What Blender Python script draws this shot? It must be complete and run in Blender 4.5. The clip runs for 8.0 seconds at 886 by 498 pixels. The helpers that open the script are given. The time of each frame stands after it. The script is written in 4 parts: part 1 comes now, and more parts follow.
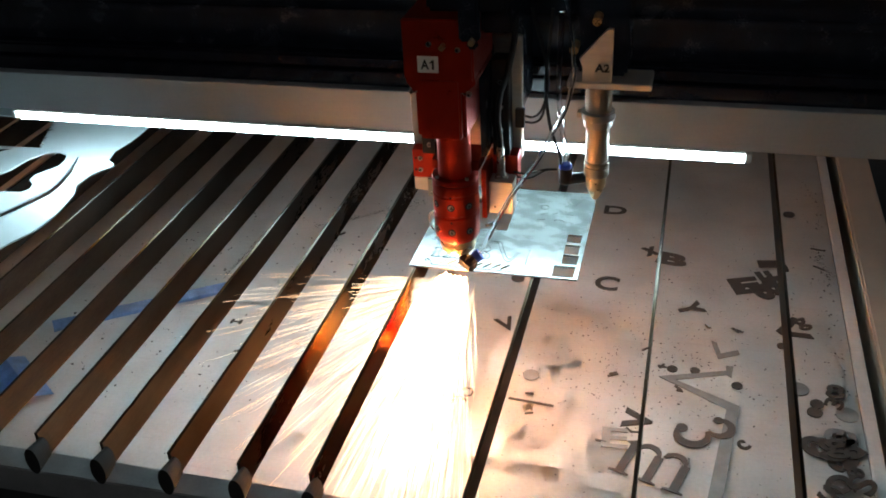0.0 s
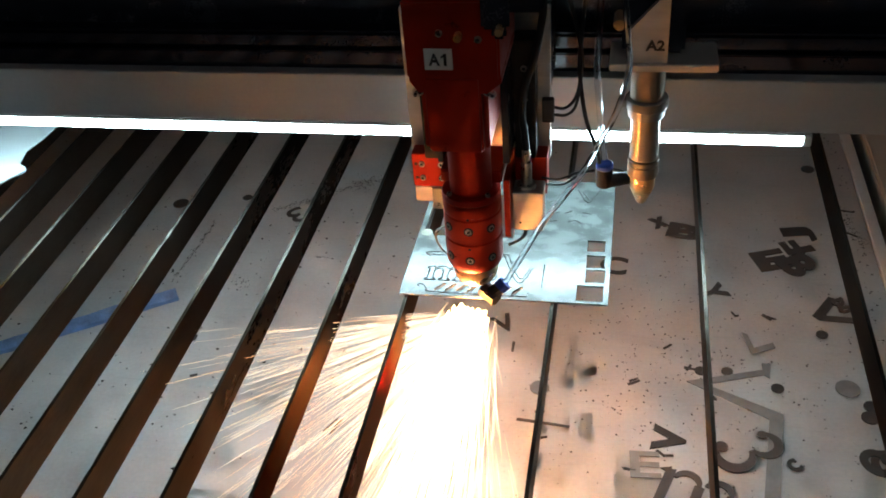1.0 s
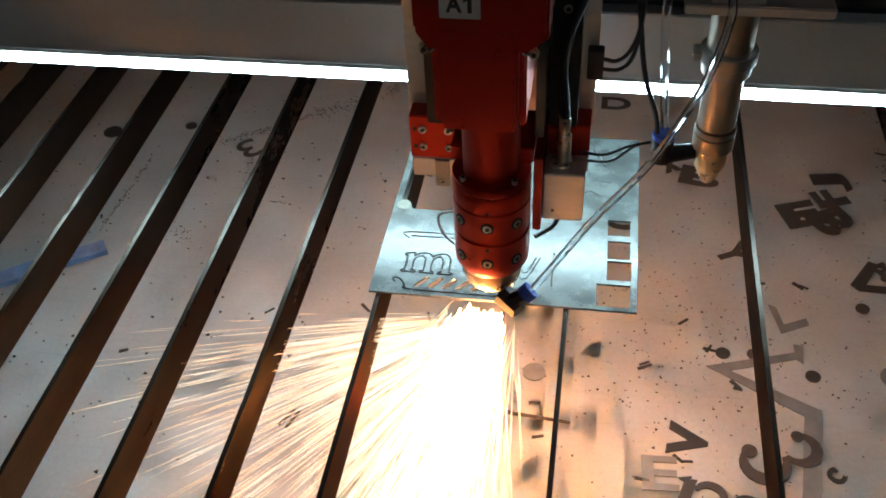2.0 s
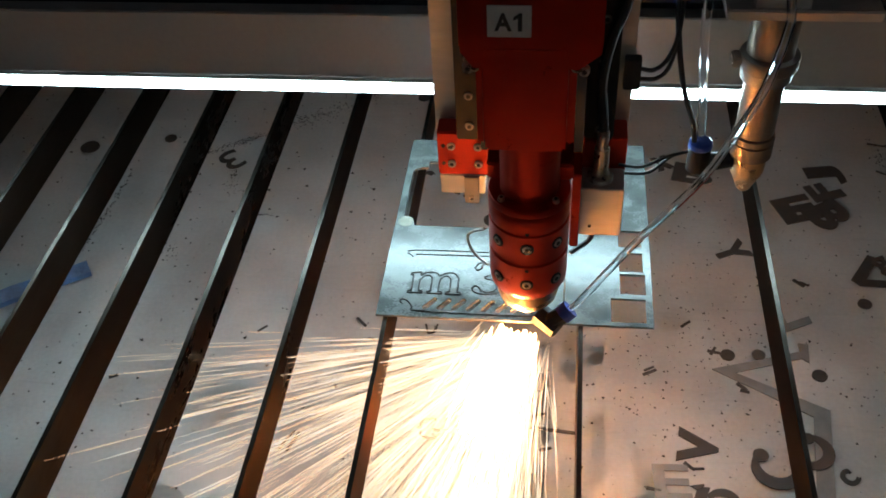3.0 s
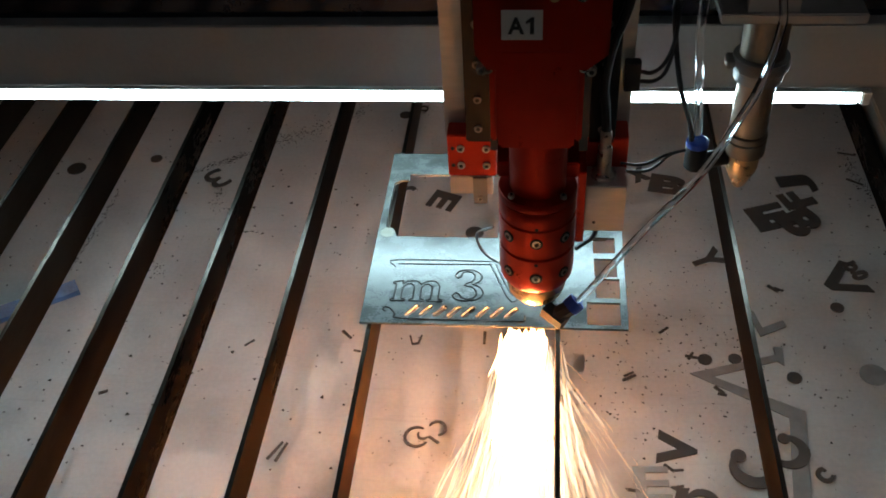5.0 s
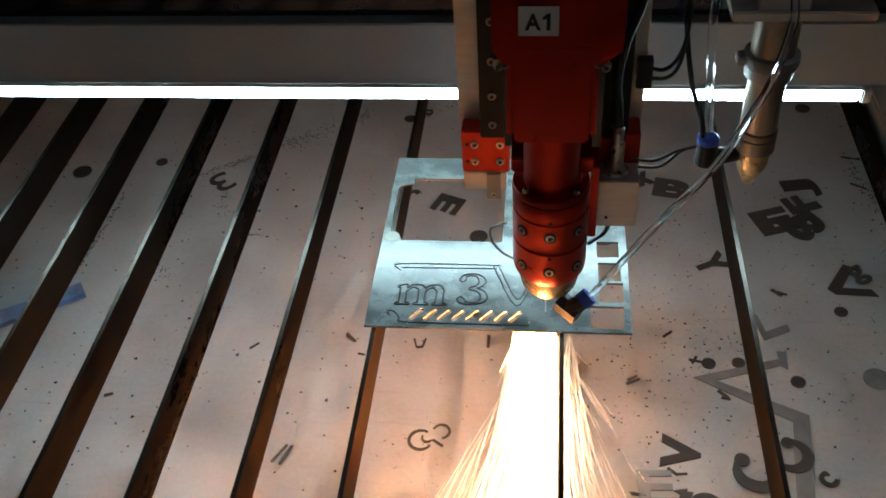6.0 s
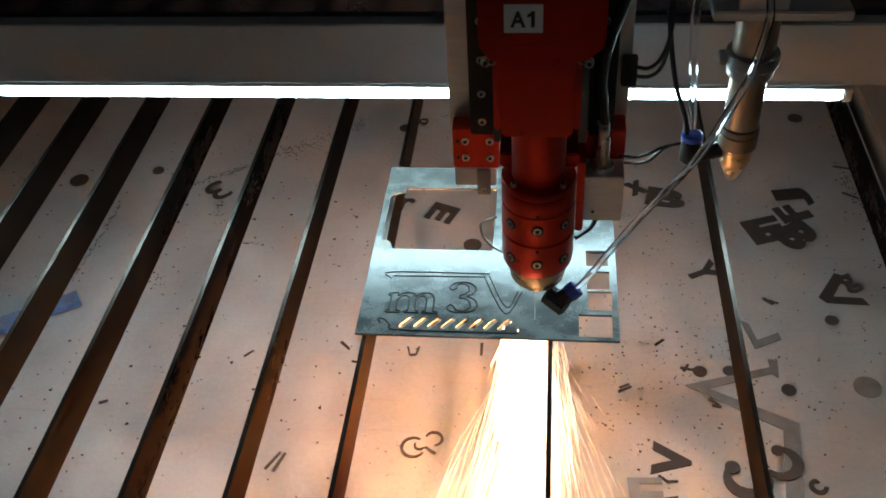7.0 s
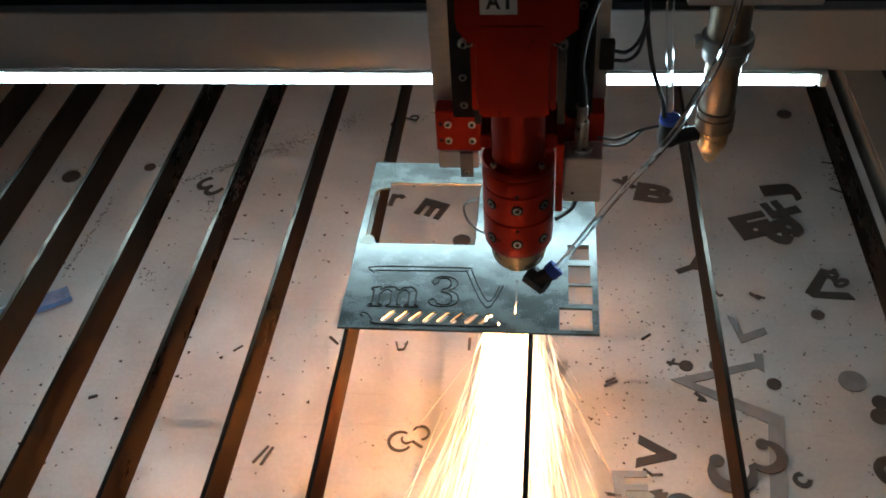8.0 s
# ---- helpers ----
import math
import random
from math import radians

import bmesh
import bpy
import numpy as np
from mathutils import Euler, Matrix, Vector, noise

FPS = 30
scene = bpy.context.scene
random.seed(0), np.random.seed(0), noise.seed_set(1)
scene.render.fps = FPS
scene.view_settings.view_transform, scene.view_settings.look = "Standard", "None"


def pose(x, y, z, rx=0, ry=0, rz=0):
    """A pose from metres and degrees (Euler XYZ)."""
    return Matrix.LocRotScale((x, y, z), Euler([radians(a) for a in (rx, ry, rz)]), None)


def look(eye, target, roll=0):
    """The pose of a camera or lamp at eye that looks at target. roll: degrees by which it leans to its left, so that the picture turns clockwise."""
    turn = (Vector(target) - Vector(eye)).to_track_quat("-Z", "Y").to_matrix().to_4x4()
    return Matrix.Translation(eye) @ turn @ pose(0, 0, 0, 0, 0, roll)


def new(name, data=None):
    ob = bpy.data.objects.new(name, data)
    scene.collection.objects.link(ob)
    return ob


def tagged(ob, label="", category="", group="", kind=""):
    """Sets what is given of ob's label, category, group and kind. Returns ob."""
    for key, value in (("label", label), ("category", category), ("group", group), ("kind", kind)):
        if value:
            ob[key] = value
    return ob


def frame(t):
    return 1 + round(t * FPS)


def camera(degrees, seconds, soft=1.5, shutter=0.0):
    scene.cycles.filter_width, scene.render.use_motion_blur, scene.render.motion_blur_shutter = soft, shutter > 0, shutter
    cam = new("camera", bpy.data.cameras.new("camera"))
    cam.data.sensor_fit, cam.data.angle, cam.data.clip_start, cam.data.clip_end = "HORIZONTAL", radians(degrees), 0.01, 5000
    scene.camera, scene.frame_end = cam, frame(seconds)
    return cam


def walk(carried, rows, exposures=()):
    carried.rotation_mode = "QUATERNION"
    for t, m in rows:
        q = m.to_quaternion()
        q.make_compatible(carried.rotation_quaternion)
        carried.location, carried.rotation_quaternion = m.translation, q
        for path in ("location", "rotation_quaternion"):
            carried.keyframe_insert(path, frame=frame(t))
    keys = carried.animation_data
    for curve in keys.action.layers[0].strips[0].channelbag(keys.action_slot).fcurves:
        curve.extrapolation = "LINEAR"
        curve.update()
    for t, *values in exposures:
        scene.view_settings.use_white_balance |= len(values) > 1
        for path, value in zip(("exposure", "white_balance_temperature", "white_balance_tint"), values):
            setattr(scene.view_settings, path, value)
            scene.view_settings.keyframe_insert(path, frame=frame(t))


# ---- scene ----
cam = camera(49.0, 8.0, soft=1.8)
PATH = [
    (0, (0.134, -0.802, 0.772), (-0.329, 0.85, -0.255), -3.2),
    (0.5, (0.082, -0.755, 0.769), (-0.288, 0.886, -0.313), -2.7),
    (1, (0.053, -0.608, 0.749), (-0.31, 0.972, -0.422), -4.9),
    (1.5, (0.028, -0.489, 0.704), (-0.292, 0.976, -0.619), -2.6),
    (1.7, (0.019, -0.46, 0.696), (-0.29, 0.995, -0.641), -2.7),
    (2.8, (-0.015, -0.405, 0.689), (-0.234, 1.04, -0.676), -3.7),
    (3, (-0.018, -0.406, 0.691), (-0.246, 1.041, -0.671), -3.8),
    (3.5, (-0.018, -0.409, 0.692), (-0.232, 1.045, -0.665), -3.9),
    (4, (-0.018, -0.415, 0.697), (-0.248, 1.043, -0.653), -4.6),
    (4.5, (-0.012, -0.422, 0.699), (-0.211, 1.05, -0.639), -4.0),
    (6, (-0.012, -0.427, 0.702), (-0.221, 1.053, -0.627), -4.1),
    (6.5, (-0.009, -0.428, 0.704), (-0.221, 1.06, -0.616), -4.1),
    (7, (-0.005, -0.431, 0.706), (-0.214, 1.06, -0.61), -4.0),
    (7.5, (0.002, -0.434, 0.707), (-0.207, 1.055, -0.612), -4.0),
    (8, (0.008, -0.435, 0.707), (-0.202, 1.053, -0.613), -4.1),
]
walk(cam, [(t, look(eye, target, roll)) for t, eye, target, roll in PATH],
     [(0.0, 0.84), (0.5, 0.66), (1.0, 0.45), (1.7, 0.24), (3.0, -0.16), (4.5, -0.27), (6.0, -0.05), (8.0, 0.0)])


# ---- world and room light ----
world = bpy.data.worlds.new("world")
scene.world = world
world.use_nodes = True
world.node_tree.nodes["Background"].inputs[0].default_value = (0.6, 0.75, 1.0, 1)
world.node_tree.nodes["Background"].inputs[1].default_value = 0.02
LED_POWER = 42.0
SPARK_POWER = 4.0
CORE_POWER = 1060.0
JET_POWER = 34.0


# ---- materials ----
def mat(name, color, rough=0.5, metal=0.0, var=0.25, scale=60.0, fine=600.0, bump=0.15, dark=None, rand=0.0, stretch=(1, 1, 1), spread=0.11, spec=0.5):
    """A surface with stains at one scale and grain at another."""
    m = bpy.data.materials.new(name)
    m.use_nodes = True
    nt = m.node_tree
    p = nt.nodes["Principled BSDF"]
    tc = nt.nodes.new("ShaderNodeTexCoord")
    mp = nt.nodes.new("ShaderNodeMapping")
    mp.inputs["Scale"].default_value = stretch
    nt.links.new(tc.outputs["Object"], mp.inputs["Vector"])
    n1, n2 = nt.nodes.new("ShaderNodeTexNoise"), nt.nodes.new("ShaderNodeTexNoise")
    n1.inputs["Scale"].default_value, n1.inputs["Detail"].default_value = scale, 5
    n2.inputs["Scale"].default_value, n2.inputs["Detail"].default_value = fine, 3
    for n in (n1, n2):
        nt.links.new(mp.outputs["Vector"], n.inputs["Vector"])
    add = nt.nodes.new("ShaderNodeMath")
    add.operation = "MULTIPLY_ADD"
    add.inputs[1].default_value = 0.35
    nt.links.new(n2.outputs[0], add.inputs[0])
    nt.links.new(n1.outputs[0], add.inputs[2])
    ramp = nt.nodes.new("ShaderNodeValToRGB")
    d = dark if dark else tuple(c * (1 - var) for c in color)
    ramp.color_ramp.elements[0].position, ramp.color_ramp.elements[1].position = 0.42, 0.86
    ramp.color_ramp.elements[0].color = (*d, 1)
    ramp.color_ramp.elements[1].color = (*[min(1, c * (1 + var * 0.4)) for c in color], 1)
    nt.links.new(add.outputs[0], ramp.inputs[0])
    out = ramp.outputs[0]
    if rand:
        oi = nt.nodes.new("ShaderNodeObjectInfo")
        hsv = nt.nodes.new("ShaderNodeHueSaturation")
        mr = nt.nodes.new("ShaderNodeMapRange")
        mr.inputs[3].default_value, mr.inputs[4].default_value = 1 - rand, 1 + rand
        nt.links.new(oi.outputs["Random"], mr.inputs[0])
        nt.links.new(mr.outputs[0], hsv.inputs["Value"])
        nt.links.new(out, hsv.inputs["Color"])
        out = hsv.outputs[0]
    nt.links.new(out, p.inputs["Base Color"])
    rr = nt.nodes.new("ShaderNodeMapRange")
    rr.inputs[1].default_value, rr.inputs[2].default_value = 0.3, 0.9
    rr.inputs[3].default_value, rr.inputs[4].default_value = max(0.02, rough - spread), min(1, rough + spread)
    nt.links.new(add.outputs[0], rr.inputs[0])
    nt.links.new(rr.outputs[0], p.inputs["Roughness"])
    p.inputs["Metallic"].default_value, p.inputs["Specular IOR Level"].default_value = metal, spec
    if bump:
        b = nt.nodes.new("ShaderNodeBump")
        b.inputs["Strength"].default_value, b.inputs["Distance"].default_value = bump, 0.0006
        nt.links.new(add.outputs[0], b.inputs["Height"])
        nt.links.new(b.outputs[0], p.inputs["Normal"])
    return m


def glow(name, color, strength, islands=False):
    m = bpy.data.materials.new(name)
    m.use_nodes = True
    nt = m.node_tree
    nt.nodes.remove(nt.nodes["Principled BSDF"])
    e = nt.nodes.new("ShaderNodeEmission")
    e.inputs[0].default_value, e.inputs[1].default_value = (*color, 1), strength
    if islands:
        g = nt.nodes.new("ShaderNodeNewGeometry")
        r = nt.nodes.new("ShaderNodeValToRGB")
        r.color_ramp.elements[0].color = (1.0, 0.56, 0.27, 1)
        r.color_ramp.elements[1].color = (1.0, 0.88, 0.66, 1)
        nt.links.new(g.outputs["Random Per Island"], r.inputs[0])
        nt.links.new(r.outputs[0], e.inputs[0])
    nt.links.new(e.outputs[0], nt.nodes["Material Output"].inputs[0])
    return m


def clear(name, color=(0.9, 0.95, 1.0)):
    m = bpy.data.materials.new(name)
    m.use_nodes = True
    p = m.node_tree.nodes["Principled BSDF"]
    p.inputs["Base Color"].default_value = (*color, 1)
    p.inputs["Transmission Weight"].default_value = 1.0
    p.inputs["Roughness"].default_value, p.inputs["IOR"].default_value = 0.08, 1.35
    return m


M_TRAY = mat("tray_steel", (0.67, 0.66, 0.65), 0.55, 0.0, 0.22, 9, 240, 0.10)
def smear(m):
    """Faint dragged dirt over a plain surface."""
    nt = m.node_tree
    p = nt.nodes["Principled BSDF"]
    src = p.inputs["Base Color"].links[0].from_socket
    tc = nt.nodes.new("ShaderNodeTexCoord")
    last = src
    for rot, sc, lo, hi, col in ((0.45, (9, 110, 1), 0.60, 0.80, (0.30, 0.29, 0.28, 1)), (1.5, (7, 80, 1), 0.62, 0.82, (0.36, 0.36, 0.36, 1)), (0.0, (5, 5, 1), 0.55, 0.80, (0.42, 0.41, 0.39, 1))):
        mp, n, r, mx = (nt.nodes.new(k) for k in ("ShaderNodeMapping", "ShaderNodeTexNoise", "ShaderNodeMapRange", "ShaderNodeMix"))
        mp.inputs["Rotation"].default_value, mp.inputs["Scale"].default_value = (0, 0, rot), sc
        n.inputs["Scale"].default_value, n.inputs["Detail"].default_value = 1.6, 6
        r.inputs[1].default_value, r.inputs[2].default_value, r.inputs[4].default_value = lo, hi, 0.26
        mx.data_type = "RGBA"
        nt.links.new(tc.outputs["Object"], mp.inputs["Vector"])
        nt.links.new(mp.outputs[0], n.inputs["Vector"])
        nt.links.new(n.outputs[0], r.inputs[0])
        nt.links.new(r.outputs[0], mx.inputs[0])
        nt.links.new(last, mx.inputs[6])
        mx.inputs[7].default_value = col
        last = mx.outputs[2]
    nt.links.new(last, p.inputs["Base Color"])


smear(M_TRAY)
M_BLADE = mat("blade_steel", (0.053, 0.047, 0.041), 0.33, 1.0, 0.50, 26, 420, 0.03, rand=0.10, stretch=(1, 0.35, 1), spread=0.06)
M_BLADE.node_tree.nodes["Principled BSDF"].inputs["Specular Tint"].default_value = (0.30, 0.25, 0.22, 1)
M_PLATE = mat("stainless_sheet", (0.116, 0.128, 0.122), 0.25, 0.22, 0.62, 34, 700, 0.03, stretch=(1, 1.7, 1), spread=0.09, spec=0.45)
M_SHEET = mat("white_sheet", (0.56, 0.60, 0.60), 0.45, 0.1, 0.12, 14, 400, 0.05)
M_RED = mat("red_anodised", (0.44, 0.026, 0.008), 0.32, 0.7, 0.10, 80, 1500, 0.04)
M_DARKRED = mat("red_anodised_knurl", (0.32, 0.020, 0.008), 0.36, 0.75, 0.15, 80, 1500, 0.1)
M_ALU = mat("aluminium", (0.66, 0.62, 0.58), 0.42, 0.55, 0.15, 50, 1200, 0.08, stretch=(1, 1, 5))
M_GANTRY = mat("gantry_paint", (0.36, 0.365, 0.37), 0.5, 0.1, 0.15, 8, 300, 0.06)
M_BLACK = mat("black_anodised", (0.024, 0.028, 0.040), 0.2, 0.2, 0.4, 30, 700, 0.05)
M_RUBBER = mat("black_rubber", (0.008, 0.008, 0.009), 0.5, 0.0, 0.3, 90, 900, 0.1)
M_GUIDE = mat("dark_steel", (0.012, 0.011, 0.011), 0.45, 0.0, 0.3, 90, 900, 0.1, spec=0.2)
M_SCREW = mat("screw_steel", (0.58, 0.53, 0.46), 0.28, 0.85, 0.3, 200, 2000, 0.1)
# near-black that paints the shade inside sockets, bores and holes
M_HEX = mat("recess_shade", (0.01, 0.01, 0.01), 0.6, 0.2, 0.2, 200, 2000, 0)
M_DULL = mat("dull_steel", (0.30, 0.28, 0.26), 0.4, 0.7, 0.2, 80, 1200, 0.08)
M_NOZ = mat("satin_brass", (0.34, 0.265, 0.20), 0.36, 0.75, 0.15, 120, 1500, 0.05)
M_GLOSS = mat("rail_steel_black", (0.012, 0.014, 0.022), 0.10, 0.3, 0.4, 30, 700, 0.03, spread=0.05)
# rough grey for the layer added under the work plate
M_DULLBACK = mat("unreflecting_steel", (0.22, 0.21, 0.20), 0.8, 0.1, 0.3, 60, 900, 0.2)
M_BRASS = mat("brass_nozzle", (0.70, 0.47, 0.25), 0.28, 0.85, 0.2, 120, 1500, 0.05)
M_LABEL = mat("white_label", (0.74, 0.73, 0.70), 0.5, 0.0, 0.06, 60, 800, 0.02)
M_INK = mat("black_ink", (0.02, 0.02, 0.02), 0.6, 0.0, 0.2, 60, 800, 0)
M_BLUE = mat("blue_plastic", (0.04, 0.10, 0.55), 0.4, 0.0, 0.2, 90, 900, 0.05)
M_BLUEFILM = mat("blue_film", (0.17, 0.31, 0.58), 0.35, 0.0, 0.45, 40, 400, 0.3)
M_SCRAP = mat("scrap_steel", (0.055, 0.046, 0.040), 0.5, 0.1, 0.35, 60, 800, 0.2, rand=0.35)
M_SCRAPLIGHT = mat("scrap_bright", (0.26, 0.26, 0.255), 0.45, 0.3, 0.25, 60, 800, 0.1, rand=0.2)
M_SOOT = mat("slag_soot", (0.028, 0.023, 0.02), 0.8, 0.0, 0.4, 200, 2000, 0.2)
M_FRAME = mat("frame_paint", (0.52, 0.47, 0.40), 0.5, 0.0, 0.15, 12, 300, 0.08)
M_RAIL = mat("front_rail_steel", (0.42, 0.41, 0.40), 0.5, 0.3, 0.25, 30, 500, 0.1)
M_DARKFRAME = mat("dark_frame", (0.05, 0.048, 0.046), 0.6, 0.1, 0.3, 15, 300, 0.1)
M_FLOOR = mat("concrete", (0.10, 0.10, 0.10), 0.8, 0.0, 0.3, 3, 60, 0.2)
M_WALL = mat("shop_wall", (0.12, 0.12, 0.125), 0.8, 0.0, 0.2, 2, 40, 0.1)
M_KERF = mat("burnt_kerf", (0.035, 0.028, 0.024), 0.7, 0.2, 0.3, 300, 2000, 0)
M_STAIN = mat("heat_stain", (0.26, 0.26, 0.20), 0.45, 0.1, 0.4, 200, 2000, 0)
M_HOSE = clear("clear_hose")
M_LED = glow("led_diffuser", (0.60, 0.88, 1.0), LED_POWER)
# glow of the unseen lamps added around the machine
M_TUBE = glow("added_tube", (0.85, 0.93, 1.0), 10.0)
M_SPARK = glow("spark", (1.0, 0.69, 0.50), SPARK_POWER, True)
M_FAN = glow("spark_trail", (1.0, 0.70, 0.54), 3.4, True)
M_JET = glow("spark_ray", (1.0, 0.43, 0.15), JET_POWER)
M_CORE = glow("spark_core", (1.0, 0.36, 0.09), CORE_POWER)

# ---- builders ----
BASE = {}


def thing(name, at, label, category, group="", kind=""):
    ob = new(name)
    ob.empty_display_size = 0.02
    ob.location = at
    BASE[ob.name] = Vector(at)
    return tagged(ob, label, category, group, kind)


def finish(ob, material, smooth=False):
    ob.data.materials.clear()
    ob.data.materials.append(material)
    for f in ob.data.polygons:
        f.use_smooth = smooth
    if smooth:
        ob.data.set_sharp_from_angle(angle=radians(32))
    return ob


def part(name, bm, material, parent=None, label="", smooth=False):
    """Links a bmesh, built at its place in the world, as one mesh under parent."""
    me = bpy.data.meshes.new(name)
    org = BASE[parent.name] if parent else Vector((0, 0, 0))
    bmesh.ops.recalc_face_normals(bm, faces=bm.faces)
    bm.transform(Matrix.Translation(-org))
    bm.to_mesh(me)
    bm.free()
    ob = new(name, me)
    if parent:
        ob.parent = parent
    BASE[ob.name] = org
    finish(ob, material, smooth)
    return tagged(ob, label)


def solo(name, bm, material, label, category, group="", kind="", smooth=False):
    """A thing of one mesh, its origin in the middle of its base."""
    co = [v.co for v in bm.verts]
    c = Vector(((min(v.x for v in co) + max(v.x for v in co)) / 2, (min(v.y for v in co) + max(v.y for v in co)) / 2, min(v.z for v in co)))
    bm.transform(Matrix.Translation(-c))
    bmesh.ops.recalc_face_normals(bm, faces=bm.faces)
    me = bpy.data.meshes.new(name)
    bm.to_mesh(me)
    bm.free()
    ob = new(name, me)
    ob.location = c
    BASE[ob.name] = c
    finish(ob, material, smooth)
    return tagged(ob, label, category, group, kind)


def box(x0, x1, y0, y1, z0, z1, bevel=0.0, bm=None):
    b = bmesh.new()
    bmesh.ops.create_cube(b, size=1)
    for v in b.verts:
        v.co = Vector(((x0 + x1) / 2 + v.co.x * (x1 - x0), (y0 + y1) / 2 + v.co.y * (y1 - y0), (z0 + z1) / 2 + v.co.z * (z1 - z0)))
    if bevel:
        bmesh.ops.bevel(b, geom=b.edges[:], offset=bevel, segments=2, affect="EDGES", clamp_overlap=True)
    return join(bm, b)


def join(bm, b):
    if bm is None:
        return b
    me = bpy.data.meshes.new("tmp")
    b.to_mesh(me)
    b.free()
    bm.from_mesh(me)
    bpy.data.meshes.remove(me)
    return bm


def lathe(profile, x, y, seg=40, bm=None):
    """A turned body on a vertical axis from (radius, height) pairs."""
    b = bmesh.new()
    rings = []
    for r, z in profile:
        rings.append([b.verts.new((x + r * math.cos(2 * math.pi * i / seg), y + r * math.sin(2 * math.pi * i / seg), z)) for i in range(seg)])
    for a, c in zip(rings, rings[1:]):
        for i in range(seg):
            b.faces.new((a[i], a[(i + 1) % seg], c[(i + 1) % seg], c[i]))
    b.faces.new(rings[0])
    b.faces.new(rings[-1])
    return join(bm, b)


def rod(p, q, r0, r1=None, seg=16, bm=None):
    """A round bar from p to q."""
    b = bmesh.new()
    p, q = Vector(p), Vector(q)
    bmesh.ops.create_cone(b, cap_ends=True, segments=seg, radius1=r0, radius2=r0 if r1 is None else r1, depth=(q - p).length)
    b.transform(Matrix.Translation((p + q) / 2) @ (q - p).to_track_quat("Z", "Y").to_matrix().to_4x4())
    return join(bm, b)


def pipe(points, r, seg=10, steps=10):
    """A hose along a smooth line through the points."""
    P = [Vector(p) for p in points]
    P = [2 * P[0] - P[1]] + P + [2 * P[-1] - P[-2]]
    line = []
    for i in range(1, len(P) - 2):
        for k in range(steps):
            t = k / steps
            a, b, c, d = P[i - 1:i + 3]
            line.append(0.5 * ((2 * b) + (c - a) * t + (2 * a - 5 * b + 4 * c - d) * t * t + (3 * b - a - 3 * c + d) * t ** 3))
    line.append(P[-2])
    bm = bmesh.new()
    rings = []
    for i, p in enumerate(line):
        d = (line[min(i + 1, len(line) - 1)] - line[max(i - 1, 0)]).normalized()
        u = d.cross(Vector((0.3, 0.9, 0.2))).normalized()
        v = d.cross(u)
        rings.append([bm.verts.new(p + r * (u * math.cos(2 * math.pi * k / seg) + v * math.sin(2 * math.pi * k / seg))) for k in range(seg)])
    for a, b in zip(rings, rings[1:]):
        for k in range(seg):
            bm.faces.new((a[k], a[(k + 1) % seg], b[(k + 1) % seg], b[k]))
    bm.faces.new(rings[0])
    bm.faces.new(rings[-1])
    return bm


def from_curve(cu):
    ob = bpy.data.objects.new("tmp", cu)
    scene.collection.objects.link(ob)
    dg = bpy.context.evaluated_depsgraph_get()
    me = bpy.data.meshes.new_from_object(ob.evaluated_get(dg))
    bpy.data.objects.remove(ob)
    bm = bmesh.new()
    bm.from_mesh(me)
    bpy.data.meshes.remove(me)
    return bm


def sheet(outlines, z, thick):
    """A flat sheet cut along outlines; outlines inside the first are holes."""
    cu = bpy.data.curves.new("tmp", "CURVE")
    cu.dimensions, cu.fill_mode, cu.extrude = "2D", "BOTH", thick / 2
    for o in outlines:
        sp = cu.splines.new("POLY")
        sp.points.add(len(o) - 1)
        for pt, (x, y) in zip(sp.points, o):
            pt.co = (x, y, 0, 1)
        sp.use_cyclic_u = True
    bm = from_curve(cu)
    bm.transform(Matrix.Translation((0, 0, z + thick / 2)))
    return bm


def letters(txt, size, thick=0.0, outline=0.0, bold=0.0):
    """Letters lying flat, centred on the origin."""
    cu = bpy.data.curves.new("tmp", "FONT")
    cu.body, cu.size, cu.extrude = txt, size, thick / 2
    cu.align_x, cu.align_y = "CENTER", "CENTER"
    cu.resolution_u, cu.offset = 5, bold
    if outline:
        cu.fill_mode, cu.bevel_depth, cu.bevel_resolution = "NONE", outline, 0
    bm = from_curve(cu)
    if bm.verts:
        co = [v.co for v in bm.verts]
        bm.transform(Matrix.Translation((-(min(v.x for v in co) + max(v.x for v in co)) / 2, -(min(v.y for v in co) + max(v.y for v in co)) / 2, -min(v.z for v in co))))
    return bm


def fit_flat(bm, w, h, x, y, z, turn=0, flip=False):
    """Scales a flat mesh to w by h and lays it at x, y, z."""
    co = [v.co for v in bm.verts]
    sx = max(v.x for v in co) - min(v.x for v in co)
    sy = max(v.y for v in co) - min(v.y for v in co)
    bm.transform(pose(x, y, z, 0, 0, turn) @ Matrix.Diagonal(((-1 if flip else 1) * w / sx, h / sy, 1, 1)))
    return bm


def circle(x, y, r, n=20, jitter=0.0, rng=random):
    return [(x + r * (1 + rng.uniform(-jitter, jitter)) * math.cos(2 * math.pi * i / n), y + r * (1 + rng.uniform(-jitter, jitter)) * math.sin(2 * math.pi * i / n)) for i in range(n)]


